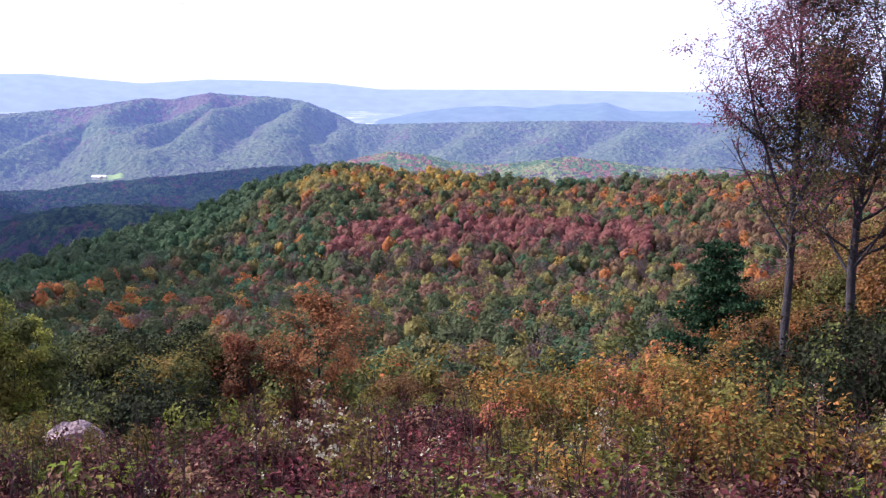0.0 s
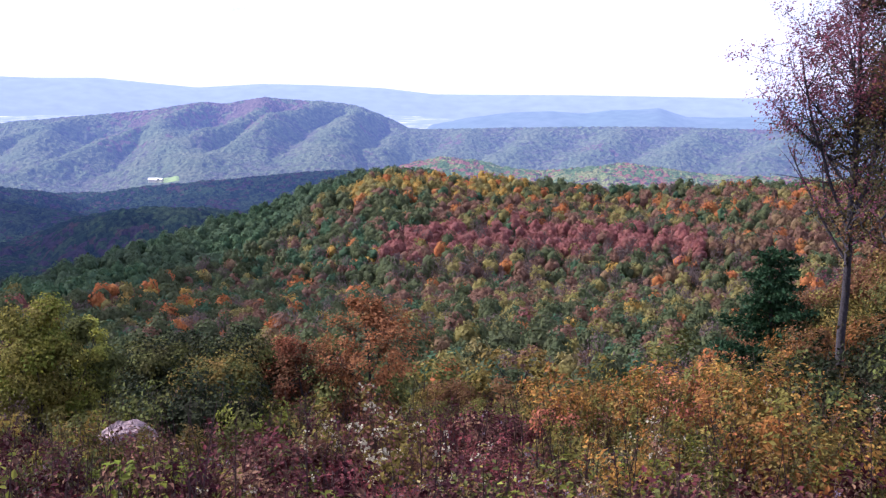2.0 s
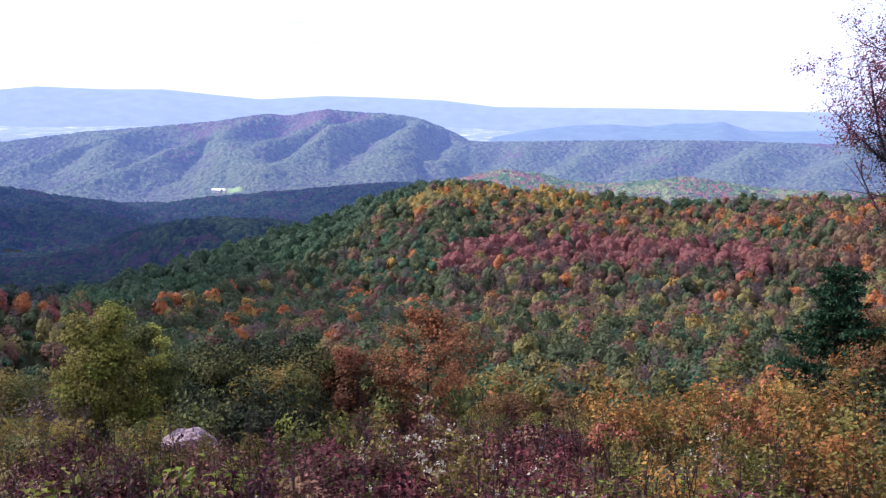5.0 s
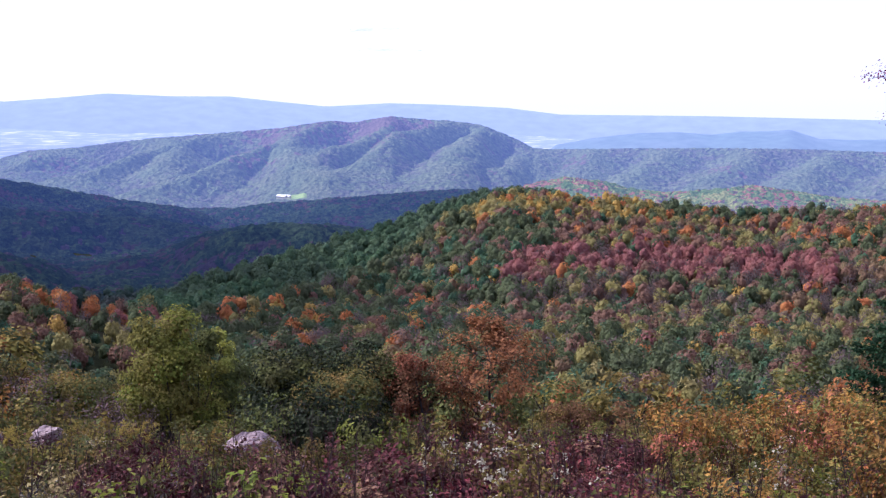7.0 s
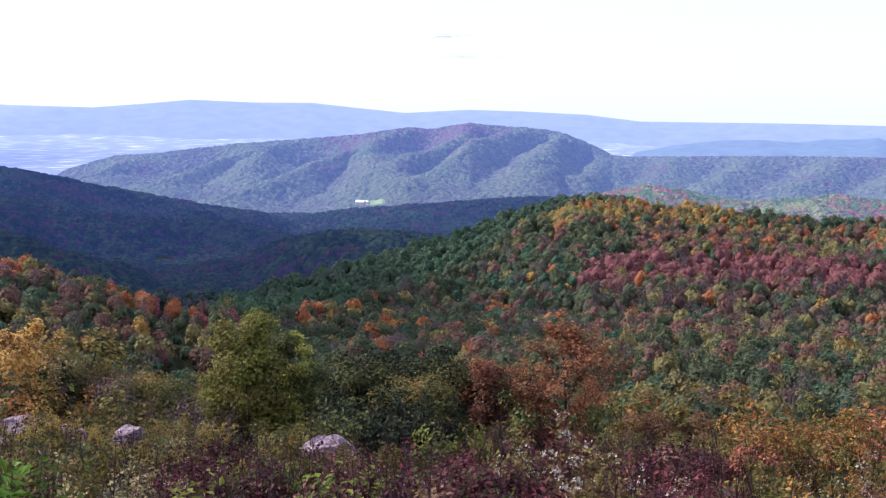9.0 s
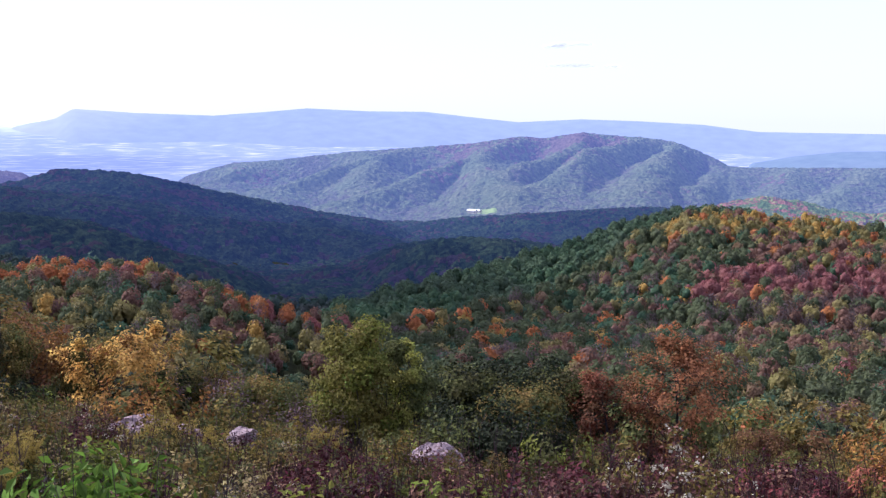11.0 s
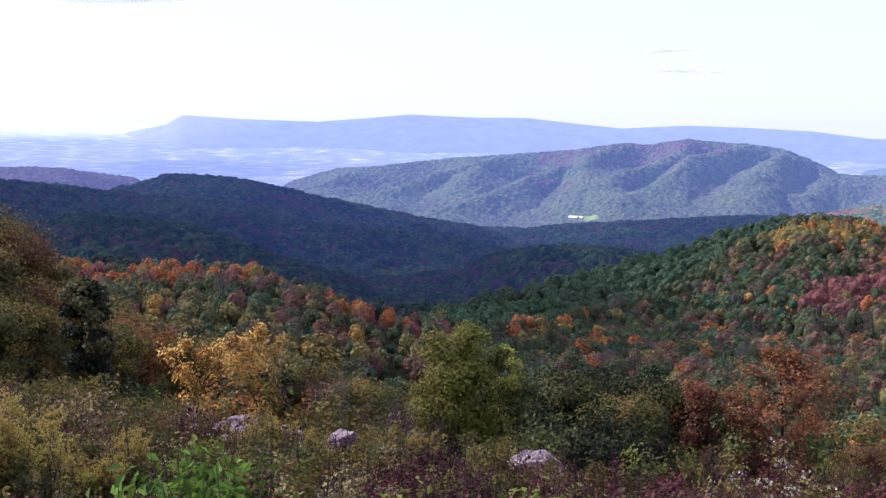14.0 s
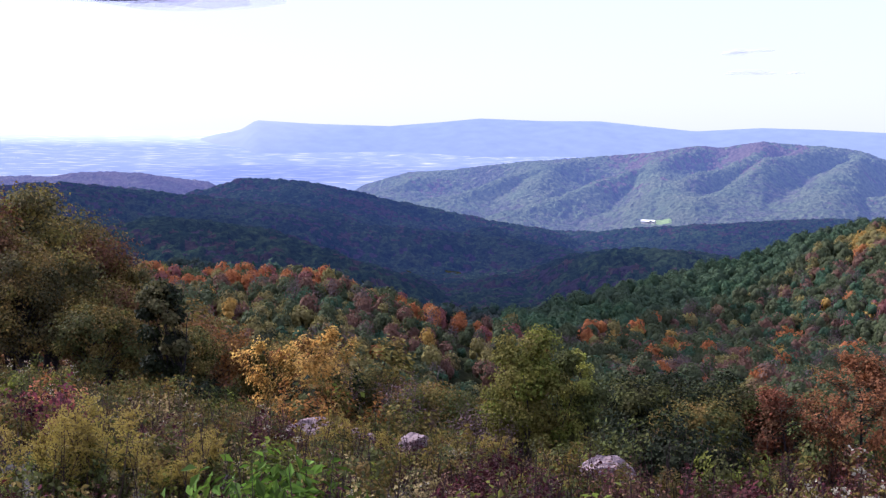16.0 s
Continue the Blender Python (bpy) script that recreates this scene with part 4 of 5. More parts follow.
def shrub(name, label, height, width, stems, leaves, size, leaf, seed, second=None, share=0.25, heads=None, head_count=0, head_size=0.03, slim=0.31, bare=0.15,
          stem=None, category="shrub", droop=0.0):
    """Many stems from one root, leaves along them, and where it flowers the heads at their tips."""
    rng = np.random.RandomState(seed)
    top = new(name)
    lines, pieces = [], []
    for s in range(stems):
        a, o = rng.uniform(0, 6.28), math.sqrt(rng.uniform(0, 1))
        way = np.array([math.cos(a) * o * width / height * 0.8, math.sin(a) * o * width / height * 0.8, 1.0])
        h = height * rng.uniform(0.6, 1.08) * (1 - 0.25 * o)
        foot = (math.cos(a) * o * width * 0.18, math.sin(a) * o * width * 0.18, -0.15)
        l, q = limb(rng, foot, way / np.linalg.norm(way), h * math.hypot(1, 0.5 * o), 0.008 + 0.004 * height, 0.003, 5, 0.10, 0.04 - droop)
        lines.append(l)
        pieces.append(tube(l, q, 3))
        for _ in range(2):
            w = rng.randint(2, 5)
            d = (l[w + 1] - l[w]) / np.linalg.norm(l[w + 1] - l[w]) + 0.7 * rng.normal(size=3)
            l2, q2 = limb(rng, l[w], d / np.linalg.norm(d), h * rng.uniform(0.2, 0.4), 0.005, 0.002, 5, 0.12, 0.05)
            lines.append(l2)
            pieces.append(tube(l2[::2], q2[::2], 3))
    small(mesh_object("stemwork", *joined(pieces), stem or STEM, top))
    e = np.array(lines)
    if leaves:
        pick, w = rng.randint(len(e), size=leaves), bare * 5 + (5 - bare * 5) * rng.uniform(0, 1, leaves) ** 0.8
        i = np.minimum(w.astype(int), 4)
        c = e[pick, i] + (e[pick, i + 1] - e[pick, i]) * (w - i)[:, None] + rng.normal(size=(leaves, 3)) * size * 0.8
        way = rng.normal(size=(leaves, 3)) + (0, 0, 0.1)
        other = (rng.uniform(size=len(e))[pick] < share) if second else np.zeros(leaves, bool)
        small(mesh_object("foliage", *blades(rng, c[~other], way[~other], size, size * slim, c[~other] - (0, 0, height * 0.3)), leaf, top))
        if other.any():
            small(mesh_object("foliage", *blades(rng, c[other], way[other], size, size * slim, c[other] - (0, 0, height * 0.3)), second, top, "leaves of another colour"))
    if heads:
        pick = rng.randint(len(e), size=head_count)
        per = 9
        c = np.repeat(e[pick, 5], per, axis=0) + rng.normal(size=(head_count * per, 3)) * head_size * (1, 1, 0.7)
        small(mesh_object("flowering", *blades(rng, c, rng.normal(size=(head_count * per, 3)), head_size, head_size * 0.45), heads, top, "small clustered flower heads"))
    return tagged(top, label, category)


def goldenrod(name, label, seed, height=1.25):
    """Upright leafy stems, each ending in an arching plume."""
    rng = np.random.RandomState(seed)
    top = new(name)
    pieces, lc, pc, pw = [], [], [], []
    for s in range(16):
        a, o = rng.uniform(0, 6.28), rng.uniform(0, 1)
        l, q = limb(rng, (math.cos(a) * o * 0.25, math.sin(a) * o * 0.25, -0.1), (math.cos(a) * o * 0.3, math.sin(a) * o * 0.3, 1), height * rng.uniform(0.75, 1.1), 0.008, 0.004, 6, 0.05, 0.02)
        pieces.append(tube(l, q, 4))
        for w in np.linspace(1.5, 4.6, 26):
            i = int(w)
            lc.append(l[i] + (l[i + 1] - l[i]) * (w - i))
        for k in range(9):
            b = rng.uniform(0, 6.28)
            u = rng.uniform(4.2, 5.9)
            i = int(u)
            l2, q2 = limb(rng, l[i] + (l[i + 1] - l[i]) * (u - i), (math.cos(b), math.sin(b), 0.9), 0.20 * rng.uniform(0.5, 1.2), 0.003, 0.002, 5, 0.1, -0.12)
            pieces.append(tube(l2, q2, 3))
            c = np.repeat(l2, 5, axis=0) + rng.normal(size=(30, 3)) * 0.014
            pc.append(c)
    small(mesh_object("stemwork", *joined(pieces), STEM, top))
    lc, pc = np.array(lc), np.concatenate(pc)
    small(mesh_object("foliage", *blades(rng, lc, rng.normal(size=lc.shape), 0.10, 0.014), OWN["green"], top))
    small(mesh_object("plume", *blades(rng, pc, rng.normal(size=pc.shape) + (0, 0, 0.4), 0.028, 0.009), PLUME, top, "feathery yellow plumes"))
    return tagged(top, label, "wildflower")


def boulder(name, label, az, r, el, a, b, c, seed, turn=0.0):
    """A weathered outcrop block with cracks and flat facets."""
    v, f = ico(4)
    rng = np.random.RandomState(seed)
    v = np.sign(v) * np.abs(v) ** 0.62
    for _ in range(34):
        d = rng.normal(size=3)
        d /= np.linalg.norm(d)
        k = rng.uniform(0.62, 1.02)
        s = v @ d
        v -= np.where(s > k, s - k, 0)[:, None] * d
    bump = fbm(v[:, 0] + v[:, 2] * 0.7 + seed, v[:, 1] - v[:, 2] * 0.6, 0.35, 4, seed)
    v *= (1 + 0.16 * bump)[:, None]
    ledge = fbm(v[:, 0] * 1.3 + 0.8 * v[:, 2] + seed, v[:, 1] + 1.7 * v[:, 2], 0.5, 2, seed + 1)
    v *= (1 - 0.16 * np.clip(np.round(ledge * 3) / 3, 0, 1))[:, None]
    x, y = polar(az, r)
    ob = mesh_object(name, v * (a, b, c), f, ROCK)
    ob.matrix_world = pose(x, y, EYE + r * math.tan(radians(el)) - v[:, 2].max() * c, 0, 0, turn)
    return tagged(ob, label, "rock")


def put(ob, az, r, size=1.0, turn=0.0, sink=0.0):
    """The thing at a bearing and distance; the first time itself, then copies."""
    x, y = polar(az, r)
    m = pose(x, y, land_xy(x, y) - sink, 0, 0, turn)
    if ob.get("placed"):
        ob2 = copy_thing(ob, m)
        ob2.matrix_basis = m @ Matrix.Scale(size, 4)
        return ob2
    ob["placed"] = 1
    ob.matrix_basis = m @ Matrix.Scale(size, 4)
    return ob


# single trees
def rosy(p, own, rng):
    """Rose leaves at the top on one side, olive clumps round the trunk, the low outer twigs nearly bare."""
    x, z = p[:, 0], p[:, 2]
    k = np.where((z > 7.0 - 0.1 * x) & (x < 0.2), 0, np.where(own < 0.5, 1, np.where(own < 0.7, 2, 0)))
    k = np.where((np.abs(x + 0.4) < 1.1) & (z < 7.5) & (own < 0.65), 1, k)
    bare = np.where((x < -0.9) & (z < 6.4), 0.9, np.where(z < 3.6, 0.7, np.where(z < 7.0, 0.3, 0.05)))
    return np.where(rng.uniform(size=len(x)) < bare, -1, k)


def tawny(p, own, rng):
    """Amber and brown low down, olive above, a little purple at the top."""
    x, z = p[:, 0], p[:, 2]
    k = np.where(z < 6.0, np.where(own < 0.5, 0, np.where(own < 0.8, 1, 2)), np.where(own < 0.6, 2, np.where(own < 0.8, 1, 3)))
    return np.where(rng.uniform(size=len(x)) < np.where(z < 2.4, 0.5, 0.12), -1, k)


put(tree("oak_tree", "tall half-bare tree with purple-red and olive leaves beside the slope", 13.2, 0.125, GREY_BARK,
         ((OWN["rose"], "rose-purple leaves"), (OWN["shade"], "olive leaves"), (OWN["brown"], "brown leaves")), 40, 10, 72000, 0.066, 0.30, 0.34, 0.07, 0.045, 0.10, 11,
         fine=4, path=((0, -0.3), (0.02, 2.0), (0.08, 5.4), (0.15, 7.0), (0.1, 9.5), (0.2, 12.8)), rise=(0.3, 1.2),
         forks=(((0.2, 0, 5.0), (2.2, 0.4, 9.0), 0.07), ((0.15, 0, 4.2), (-1.7, -0.5, 8.6), 0.06), ((0.12, 0, 3.6), (-2.0, 0.6, 6.2), 0.045), ((0.2, 0, 5.6), (-0.7, 0.3, 9.8), 0.06)), paint=rosy), -16.8, 30, 1.0, -16.8)
put(tree("oak_tree", "tall forked tree with sparse amber and brown-green leaves", 13.6, 0.14, GREY_BARK,
         ((OWN["amber"], "amber leaves"), (OWN["brown"], "brown leaves"), (OWN["shade"], "olive leaves"), (OWN["rose"], "purple leaves")), 36, 10, 56000, 0.064, 0.22, 0.38, 0.07, 0.05, 0.12, 29,
         fine=3, path=((0, -0.3), (-0.1, 2.0), (-0.15, 3.6), (0, 5.3), (0.3, 6.4), (0.9, 7.8), (1.6, 10.0), (1.9, 13.2)), rise=(0.25, 1.3),
         forks=(((0, 0, 5.4), (-1.3, 0.3, 8.0), 0.08), ((-0.15, 0, 3.4), (-1.9, -0.4, 4.6), 0.04), ((-0.1, 0, 3.3), (1.3, 0.2, 4.6), 0.05), ((0.3, 0, 6.3), (0.2, 0.3, 10.5), 0.07)), paint=tawny), -20.0, 31, 1.0, -20.0)
put(conifer("pine_tree", "dark green pine with drooping boughs", 6.9, 2.7, 5), -13.6, 44)
put(tree("rust_tree", "small tree with a spreading crown of rust-brown leaves", 7.6, 0.11, BARK, OWN["rust"], 24, 8, 8500, 0.13, 0.36, 0.38, 0.12, 0.03, 0.15, 37, shape=0.99), 6.2, 50)
put(tree("rust_tree", "low dark rust-brown tree beside the larger one", 5.9, 0.10, BARK, OWN["brown"], 16, 7, 8000, 0.13, 0.2, 0.38, 0.08, 0.06, 0.19, 33, second=OWN["rust"], share=0.6, shape=0.99), 9.4, 49)
put(dome("ash_bush_tree", "many-stemmed young tree with yellow-green leaves", 7.1, 3.7, BARK, OWN["ash"], 41, 60, 19000, 0.12, OWN["lime"], 0.25, 0.02, 0.06, 7), 22.3, 44)
put(dome("ash_bush_tree", "smaller many-stemmed yellow-green tree", 6.2, 3.2, BARK, OWN["ash"], 43, 40, 13000, 0.12, OWN["green"], 0.5, 0.03, 0.05, 5), 20.2, 45)
# the dark clumps put the hollow's shade into the leaf colour
green_a = dome("green_tree", "round-headed green tree in the hollow", 5.6, 5.0, BARK, OWN["green"], 51, 44, 15000, 0.12, OWN["dark"], 0.5, 0.12, 0.11)
green_b = dome("green_tree", "dull olive-green tree in the hollow", 5.2, 4.8, BARK, OWN["olive"], 53, 42, 14000, 0.12, OWN["green"], 0.4, 0.12, 0.11)
brown_a = dome("brown_tree", "autumn tree with a brown crown", 5.6, 4.8, BARK, OWN["brown"], 57, 42, 12000, 0.12, OWN["olive"], 0.35, 0.15, 0.1)
copper_a = dome("copper_tree", "autumn tree with a thin amber-brown crown", 4.8, 4.4, BARK, OWN["amber"], 67, 40, 6000, 0.14, OWN["brown"], 0.6, 0.12, 0.1)
gold_a = tree("golden_tree", "autumn tree with a golden-orange crown", 5.0, 0.09, BARK, OWN["honey"], 11, 8, 9000, 0.125, 0.12, 0.34, 0.12, 0.06, 0.15, 59, stems=3, second=OWN["amber"], share=0.1, shape=0.99)
big_a = dome("broadleaf_tree", "large tree with brown-green leaves", 10.0, 8.2, BARK, OWN["olive"], 63, 70, 19000, 0.19, OWN["brown"], 0.5, 0.1, 0.2)
big_b = dome("broadleaf_tree", "large dark green tree turning brown", 10.0, 8.2, BARK, OWN["olive"], 64, 66, 17000, 0.19, OWN["shade"], 0.5, 0.1, 0.2)
bare_a = tree("bare_tree", "leafless bushy tree with fine mauve twigs", 4.2, 0.06, STEM, OWN["twig"], 9, 7, 700, 0.09, 0.1, 0.4, 0.22, 0.06, 0.2, 61, stems=3, fine=2)
for ob, rows in (
    (green_a, ((16.6, 52, 1.22), (12.6, 51, 1.18), (14.6, 56, 1.25), (10.6, 62, 1.2), (26.0, 70, 1.2), (-1.5, 70, 0.7), (17.8, 62, 1.25), (34.6, 56, 1.0))),
    (green_b, ((13.8, 48, 1.0), (3.6, 54, 0.62), (0.6, 52, 0.6), (24.3, 52, 1.0), (27.0, 50, 0.95), (31.0, 55, 0.95), (-3.5, 56, 0.6), (39.8, 43, 0.7), (43.6, 40, 0.7), (34.5, 48, 0.9), (23.4, 60, 1.1), (-17.0, 43, 0.8), (-20.2, 43, 0.9))),
    (brown_a, ((29.0, 58, 0.9), (-15.0, 47, 1.0), (-18.6, 46, 1.0), (-21.5, 46, 1.15), (-23.0, 40, 1.0), (-19.6, 55, 1.3), (-16.5, 60, 1.2), (2.2, 58, 0.85),
               (-17.4, 52, 1.15), (-20.6, 50, 1.2), (-22.4, 56, 1.4), (-14.2, 62, 1.15), (-18.0, 66, 1.3))),
    (gold_a, ((33.2, 27, 0.62), (-12.0, 56, 0.8))),
    (copper_a, ((38.4, 48, 0.95), (-15.2, 37, 0.62), (-18.2, 38, 0.6), (-21.8, 38, 0.75))),
    (bare_a, ((-8.2, 42, 0.95), (-9.6, 44, 0.9), (28.5, 40, 0.9), (26.0, 44, 0.9), (23.8, 38, 0.7), (-5.8, 46, 0.8), (31.0, 42, 0.85), (25.0, 41, 0.8))),
    (big_a, ((44.2, 52, 0.70), (50.0, 50, 0.85), (41.0, 49, 0.46), (48.8, 46, 0.66), (43.2, 47, 0.48))),
    (big_b, ((47.4, 50, 0.80), (42.4, 53, 0.58), (46.0, 56, 0.87), (45.6, 46, 0.58), (46.8, 43, 0.5))),
):
    for k, (a, d, s) in enumerate(rows):
        put(ob, a, d, s, 70 * k)

put(dome("young_evergreen", "slim young tree with dark glossy leaves", 4.4, 1.7, BARK, OWN["dark"], 75, 26, 6500, 0.12, OWN["shade"], 0.3, 0.05, 0.05, 2), 40.6, 33)

# rocks
boulder("boulder", "pale pinkish-grey weathered boulder among the shrubs", 18.5, 20.0, -15.85, 0.62, 0.5, 0.5, 3, 20)
boulder("rock_slab", "long low pinkish rock slab behind purple weeds", 33.3, 23.5, -14.35, 1.5, 0.6, 0.5, 5, 38)
boulder("rock_slab", "pale grey rock showing between shrubs", 28.2, 22.5, -15.05, 0.34, 0.3, 0.30, 8, 10)
boulder("rock_slab", "small pale rock beside the slab", 30.8, 23.0, -14.75, 0.3, 0.3, 0.3, 9, 60)
boulder("boulder", "rounded white boulder on the slope below the trees", -21.4, 33, -12.6, 0.55, 0.5, 0.7, 12, 0)

# meadow: shrubs and weeds
S = {
    "maroon": [shrub("maroon_shrub", "low shrub with dark maroon leaves on upright stems", 1.06, 0.99, 13, 640, 0.077, OWN["maroon"], 70 + k, OWN["green"] if k == 1 else OWN["dry"], 0.25) for k in range(3)],
    "dry": [shrub("dry_weed", "clump of dry brown weeds with purple stems", 0.95, 0.77, 15, 420, 0.060, OWN["dry"], 80 + k, OWN["maroon"], 0.3, LILAC if k == 1 else None, 16, 0.018) for k in range(3)],
    "straw": [shrub("straw_weed", "clump of straw-coloured dry weeds with a few green leaves", 1.0, 0.8, 16, 460, 0.062, OWN["straw"], 86 + k, OWN["green"], 0.3, CREAM if k else None, 9, 0.022) for k in range(2)],
    "red": [shrub("red_shrub", "low thicket of scarlet and dull red leaves", 0.90, 1.10, 14, 620, 0.067, OWN["red"], 90 + k, OWN["maroon"], 0.35) for k in range(2)],
    "amber": [shrub("amber_shrub", "bushy shrub with amber and orange leaves", 1.68, 1.43, 13, 1215, 0.088, OWN["amber"], 100 + k, OWN["olive"], 0.5) for k in range(3)],
    "coral": [shrub("coral_shrub", "upright shrub with coral-orange leaves", 1.90, 0.99, 9, 837, 0.094, OWN["coral"], 110 + k, OWN["amber"], 0.3) for k in range(2)],
    "olive": [shrub("olive_shrub", "rounded shrub with olive-green leaves", 1.34, 1.32, 12, 1026, 0.077, OWN["olive"], 120 + k, OWN["green"], 0.4) for k in range(3)],
    "cream": [shrub("white_topped_shrub", "shrub with yellow-green leaves and cream seed heads", 1.29, 1.32, 12, 756, 0.065, OWN["olive"], 130 + k, OWN["dry"], 0.4, CREAM, 12, 0.04) for k in range(2)],
    "green": [shrub("green_shrub", "leafy mid-green shrub on the slope", 1.34, 1.10, 10, 864, 0.088, OWN["green"], 140 + k, OWN["lime"], 0.3) for k in range(2)],
    "lime": [shrub("light_green_sapling", "slender sapling with light green leaves", 1.06, 0.55, 6, 150, 0.092, OWN["lime"], 150 + k) for k in range(2)],
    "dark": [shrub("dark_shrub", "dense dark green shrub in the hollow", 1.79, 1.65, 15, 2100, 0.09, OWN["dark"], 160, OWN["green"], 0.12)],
    "bright": [shrub("leafy_herb", "bright green leafy herb with long leaflets", 1.01, 1.21, 7, 420, 0.15, OWN["bright"], 170, slim=0.2, bare=0.3)],
    "gold": [goldenrod("goldenrod", "goldenrod with arching yellow plumes", 180), goldenrod("goldenrod", "goldenrod with arching yellow plumes", 181, 1.05)],
}
rng = np.random.RandomState(91)
count = {}


def plant(kind, az, r, size=1.0, sink=0.0):
    k = count.get(kind, 0)
    count[kind] = k + 1
    ob = put(S[kind][k % len(S[kind])], az, r, size, rng.uniform(0, 360), sink)
    ob["group"] = "shrubs of the meadow"
    return ob


# the ones that stand out
for kind, az, r, size in (
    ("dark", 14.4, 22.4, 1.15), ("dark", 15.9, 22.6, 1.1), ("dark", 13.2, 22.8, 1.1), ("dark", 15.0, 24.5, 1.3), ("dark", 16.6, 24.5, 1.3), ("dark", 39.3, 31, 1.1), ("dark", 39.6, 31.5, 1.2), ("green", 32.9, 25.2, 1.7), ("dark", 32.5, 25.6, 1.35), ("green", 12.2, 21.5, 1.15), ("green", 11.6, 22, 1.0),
    ("bright", 1.2, 30, 0.9), ("bright", 0.4, 30, 0.8), ("bright", 35.2, 11.0, 1.3), ("bright", 36.6, 11.3, 1.15), ("bright", 34.2, 10.7, 1.1), ("bright", 47.5, 27, 0.8),
    ("gold", 44.0, 12.6, 1.15), ("gold", 43.0, 12.9, 1.0), ("gold", 46.2, 12.6, 1.0), ("gold", 40.3, 13.4, 0.7), ("gold", 38.4, 14.4, 0.75),
    ("gold", 29.6, 21.5, 0.8), ("gold", 31.4, 21.0, 0.8), ("gold", 26.5, 25, 0.9), ("gold", 24.0, 26, 0.9), ("gold", 30.5, 25, 0.9), ("gold", 33.0, 19, 0.7),
    ("cream", 6.6, 14.6, 1.2), ("cream", 5.4, 14.4, 1.15), ("cream", 4.6, 12.4, 0.95), ("cream", 7.4, 15.5, 1.0), ("cream", 0.2, 10.2, 0.8), ("cream", 11.5, 10.6, 0.7), ("cream", -8.6, 13.5, 0.9), ("cream", -10.2, 13.2, 0.8), ("cream", 36.0, 23, 0.9), ("cream", 1.5, 11.0, 0.7),
    ("coral", -9.2, 23, 1.1), ("coral", -9.9, 23.4, 1.0), ("coral", -11.6, 23.5, 0.9), ("coral", -13.3, 23, 0.9), ("coral", -5.0, 23, 0.8), ("coral", 45.6, 22, 0.8),
    ("red", 46.0, 19.5, 1.5), ("red", 46.9, 20, 1.5), ("red", 45.3, 20.5, 1.2), ("amber", -16.8, 17, 0.7), ("amber", 32.2, 24.5, 1.2), ("amber", 34.0, 25, 1.1), ("amber", 33.4, 24, 1.0),
):
    plant(kind, az, r, size)

for az, r in ((17.3, 18.3), (17.9, 18.6), (18.5, 18.2), (19.1, 18.5), (19.7, 18.3), (33.0, 21.4), (33.8, 21.6), (34.6, 21.3), (35.4, 21.5), (36.2, 21.6), (27.9, 20.6), (28.9, 20.5), (30.6, 21.0)):
    plant("maroon", az, r, 0.85)
for k in range(26):
    plant(("maroon", "dry")[k % 3 == 2], rng.uniform(30.5, 36.5) if k < 16 else rng.uniform(16.8, 20.4), rng.uniform(20.6, 22.4) if k < 16 else rng.uniform(17.2, 18.8), rng.uniform(0.7, 1.05) if k < 16 else rng.uniform(0.6, 0.85))
ROCKS = ((18.6, 20.5, 1.6), (33.2, 23.5, 2.2), (28.6, 22.5, 1.2), (30.6, 23.0, 1.0))


def blocks_rock(az, r):
    """Keeps tall plants off the line just before a rock."""
    return any(abs(az - a) < w and d - 4.0 < r < d + 0.8 for a, d, w in ROCKS)


# the rest, by zones of the slope
for az0, az1, r0, r1, gap, kinds, lo, hi in (
    (-24, 50, 7.5, 10.5, 0.52, "maroon maroon maroon dry dry straw maroon lime", 0.45, 1.0),
    (8, 26, 10.5, 16, 0.78, "maroon maroon maroon maroon maroon dry lime", 0.6, 1.2),
    (-3, 8, 10.5, 16, 0.70, "red red maroon cream dry red red straw", 0.5, 0.85),
    (-24, -3, 10.5, 15, 0.62, "dry straw olive amber maroon green cream dry lime", 0.5, 0.85),
    (26, 50, 10.5, 17, 0.80, "straw olive green lime maroon maroon straw green straw", 0.5, 1.0),
    (-3, 8, 16, 22, 0.85, "red red red maroon dry", 0.8, 1.1),
    (8, 26, 16, 24, 0.95, "maroon maroon maroon dry olive", 0.7, 1.0),
    (-15.5, -2, 15, 22, 0.95, "amber amber amber olive coral amber cream green", 0.58, 0.95),
    (-24, -13.5, 15, 22, 0.8, "dry maroon green dark olive maroon", 0.7, 1.05),
    (26, 50, 17, 26, 0.95, "maroon straw olive straw cream dry olive maroon", 0.65, 1.0),
    (-15.5, -3, 22, 36, 1.6, "olive amber green dry dark olive", 0.9, 1.3),
    (-24, -15.5, 22, 36, 1.5, "maroon dry green dark dry red", 0.8, 1.2),
    (-3, 26, 22, 38, 1.6, "olive green olive dry red green", 0.8, 1.25),
    (24, 42, 23, 38, 1.25, "straw straw dry straw olive", 0.9, 1.5),
    (26, 50, 26, 42, 1.4, "olive straw olive cream straw green", 0.8, 1.3),
):
    a, d = scatter(rng, az0, az1, r0, r1, gap)
    kinds = kinds.split()
    for az, r in zip(a, d):
        size = rng.uniform(lo, hi)
        if 11.6 < az < 16.8 and 17.5 < r < 23:      # the dark hollow
            size *= 0.7
        if blocks_rock(az, r):
            size *= 0.9
        plant(kinds[rng.randint(len(kinds))], az, r, size)

# trees between the meadow and the woods
MID = {}


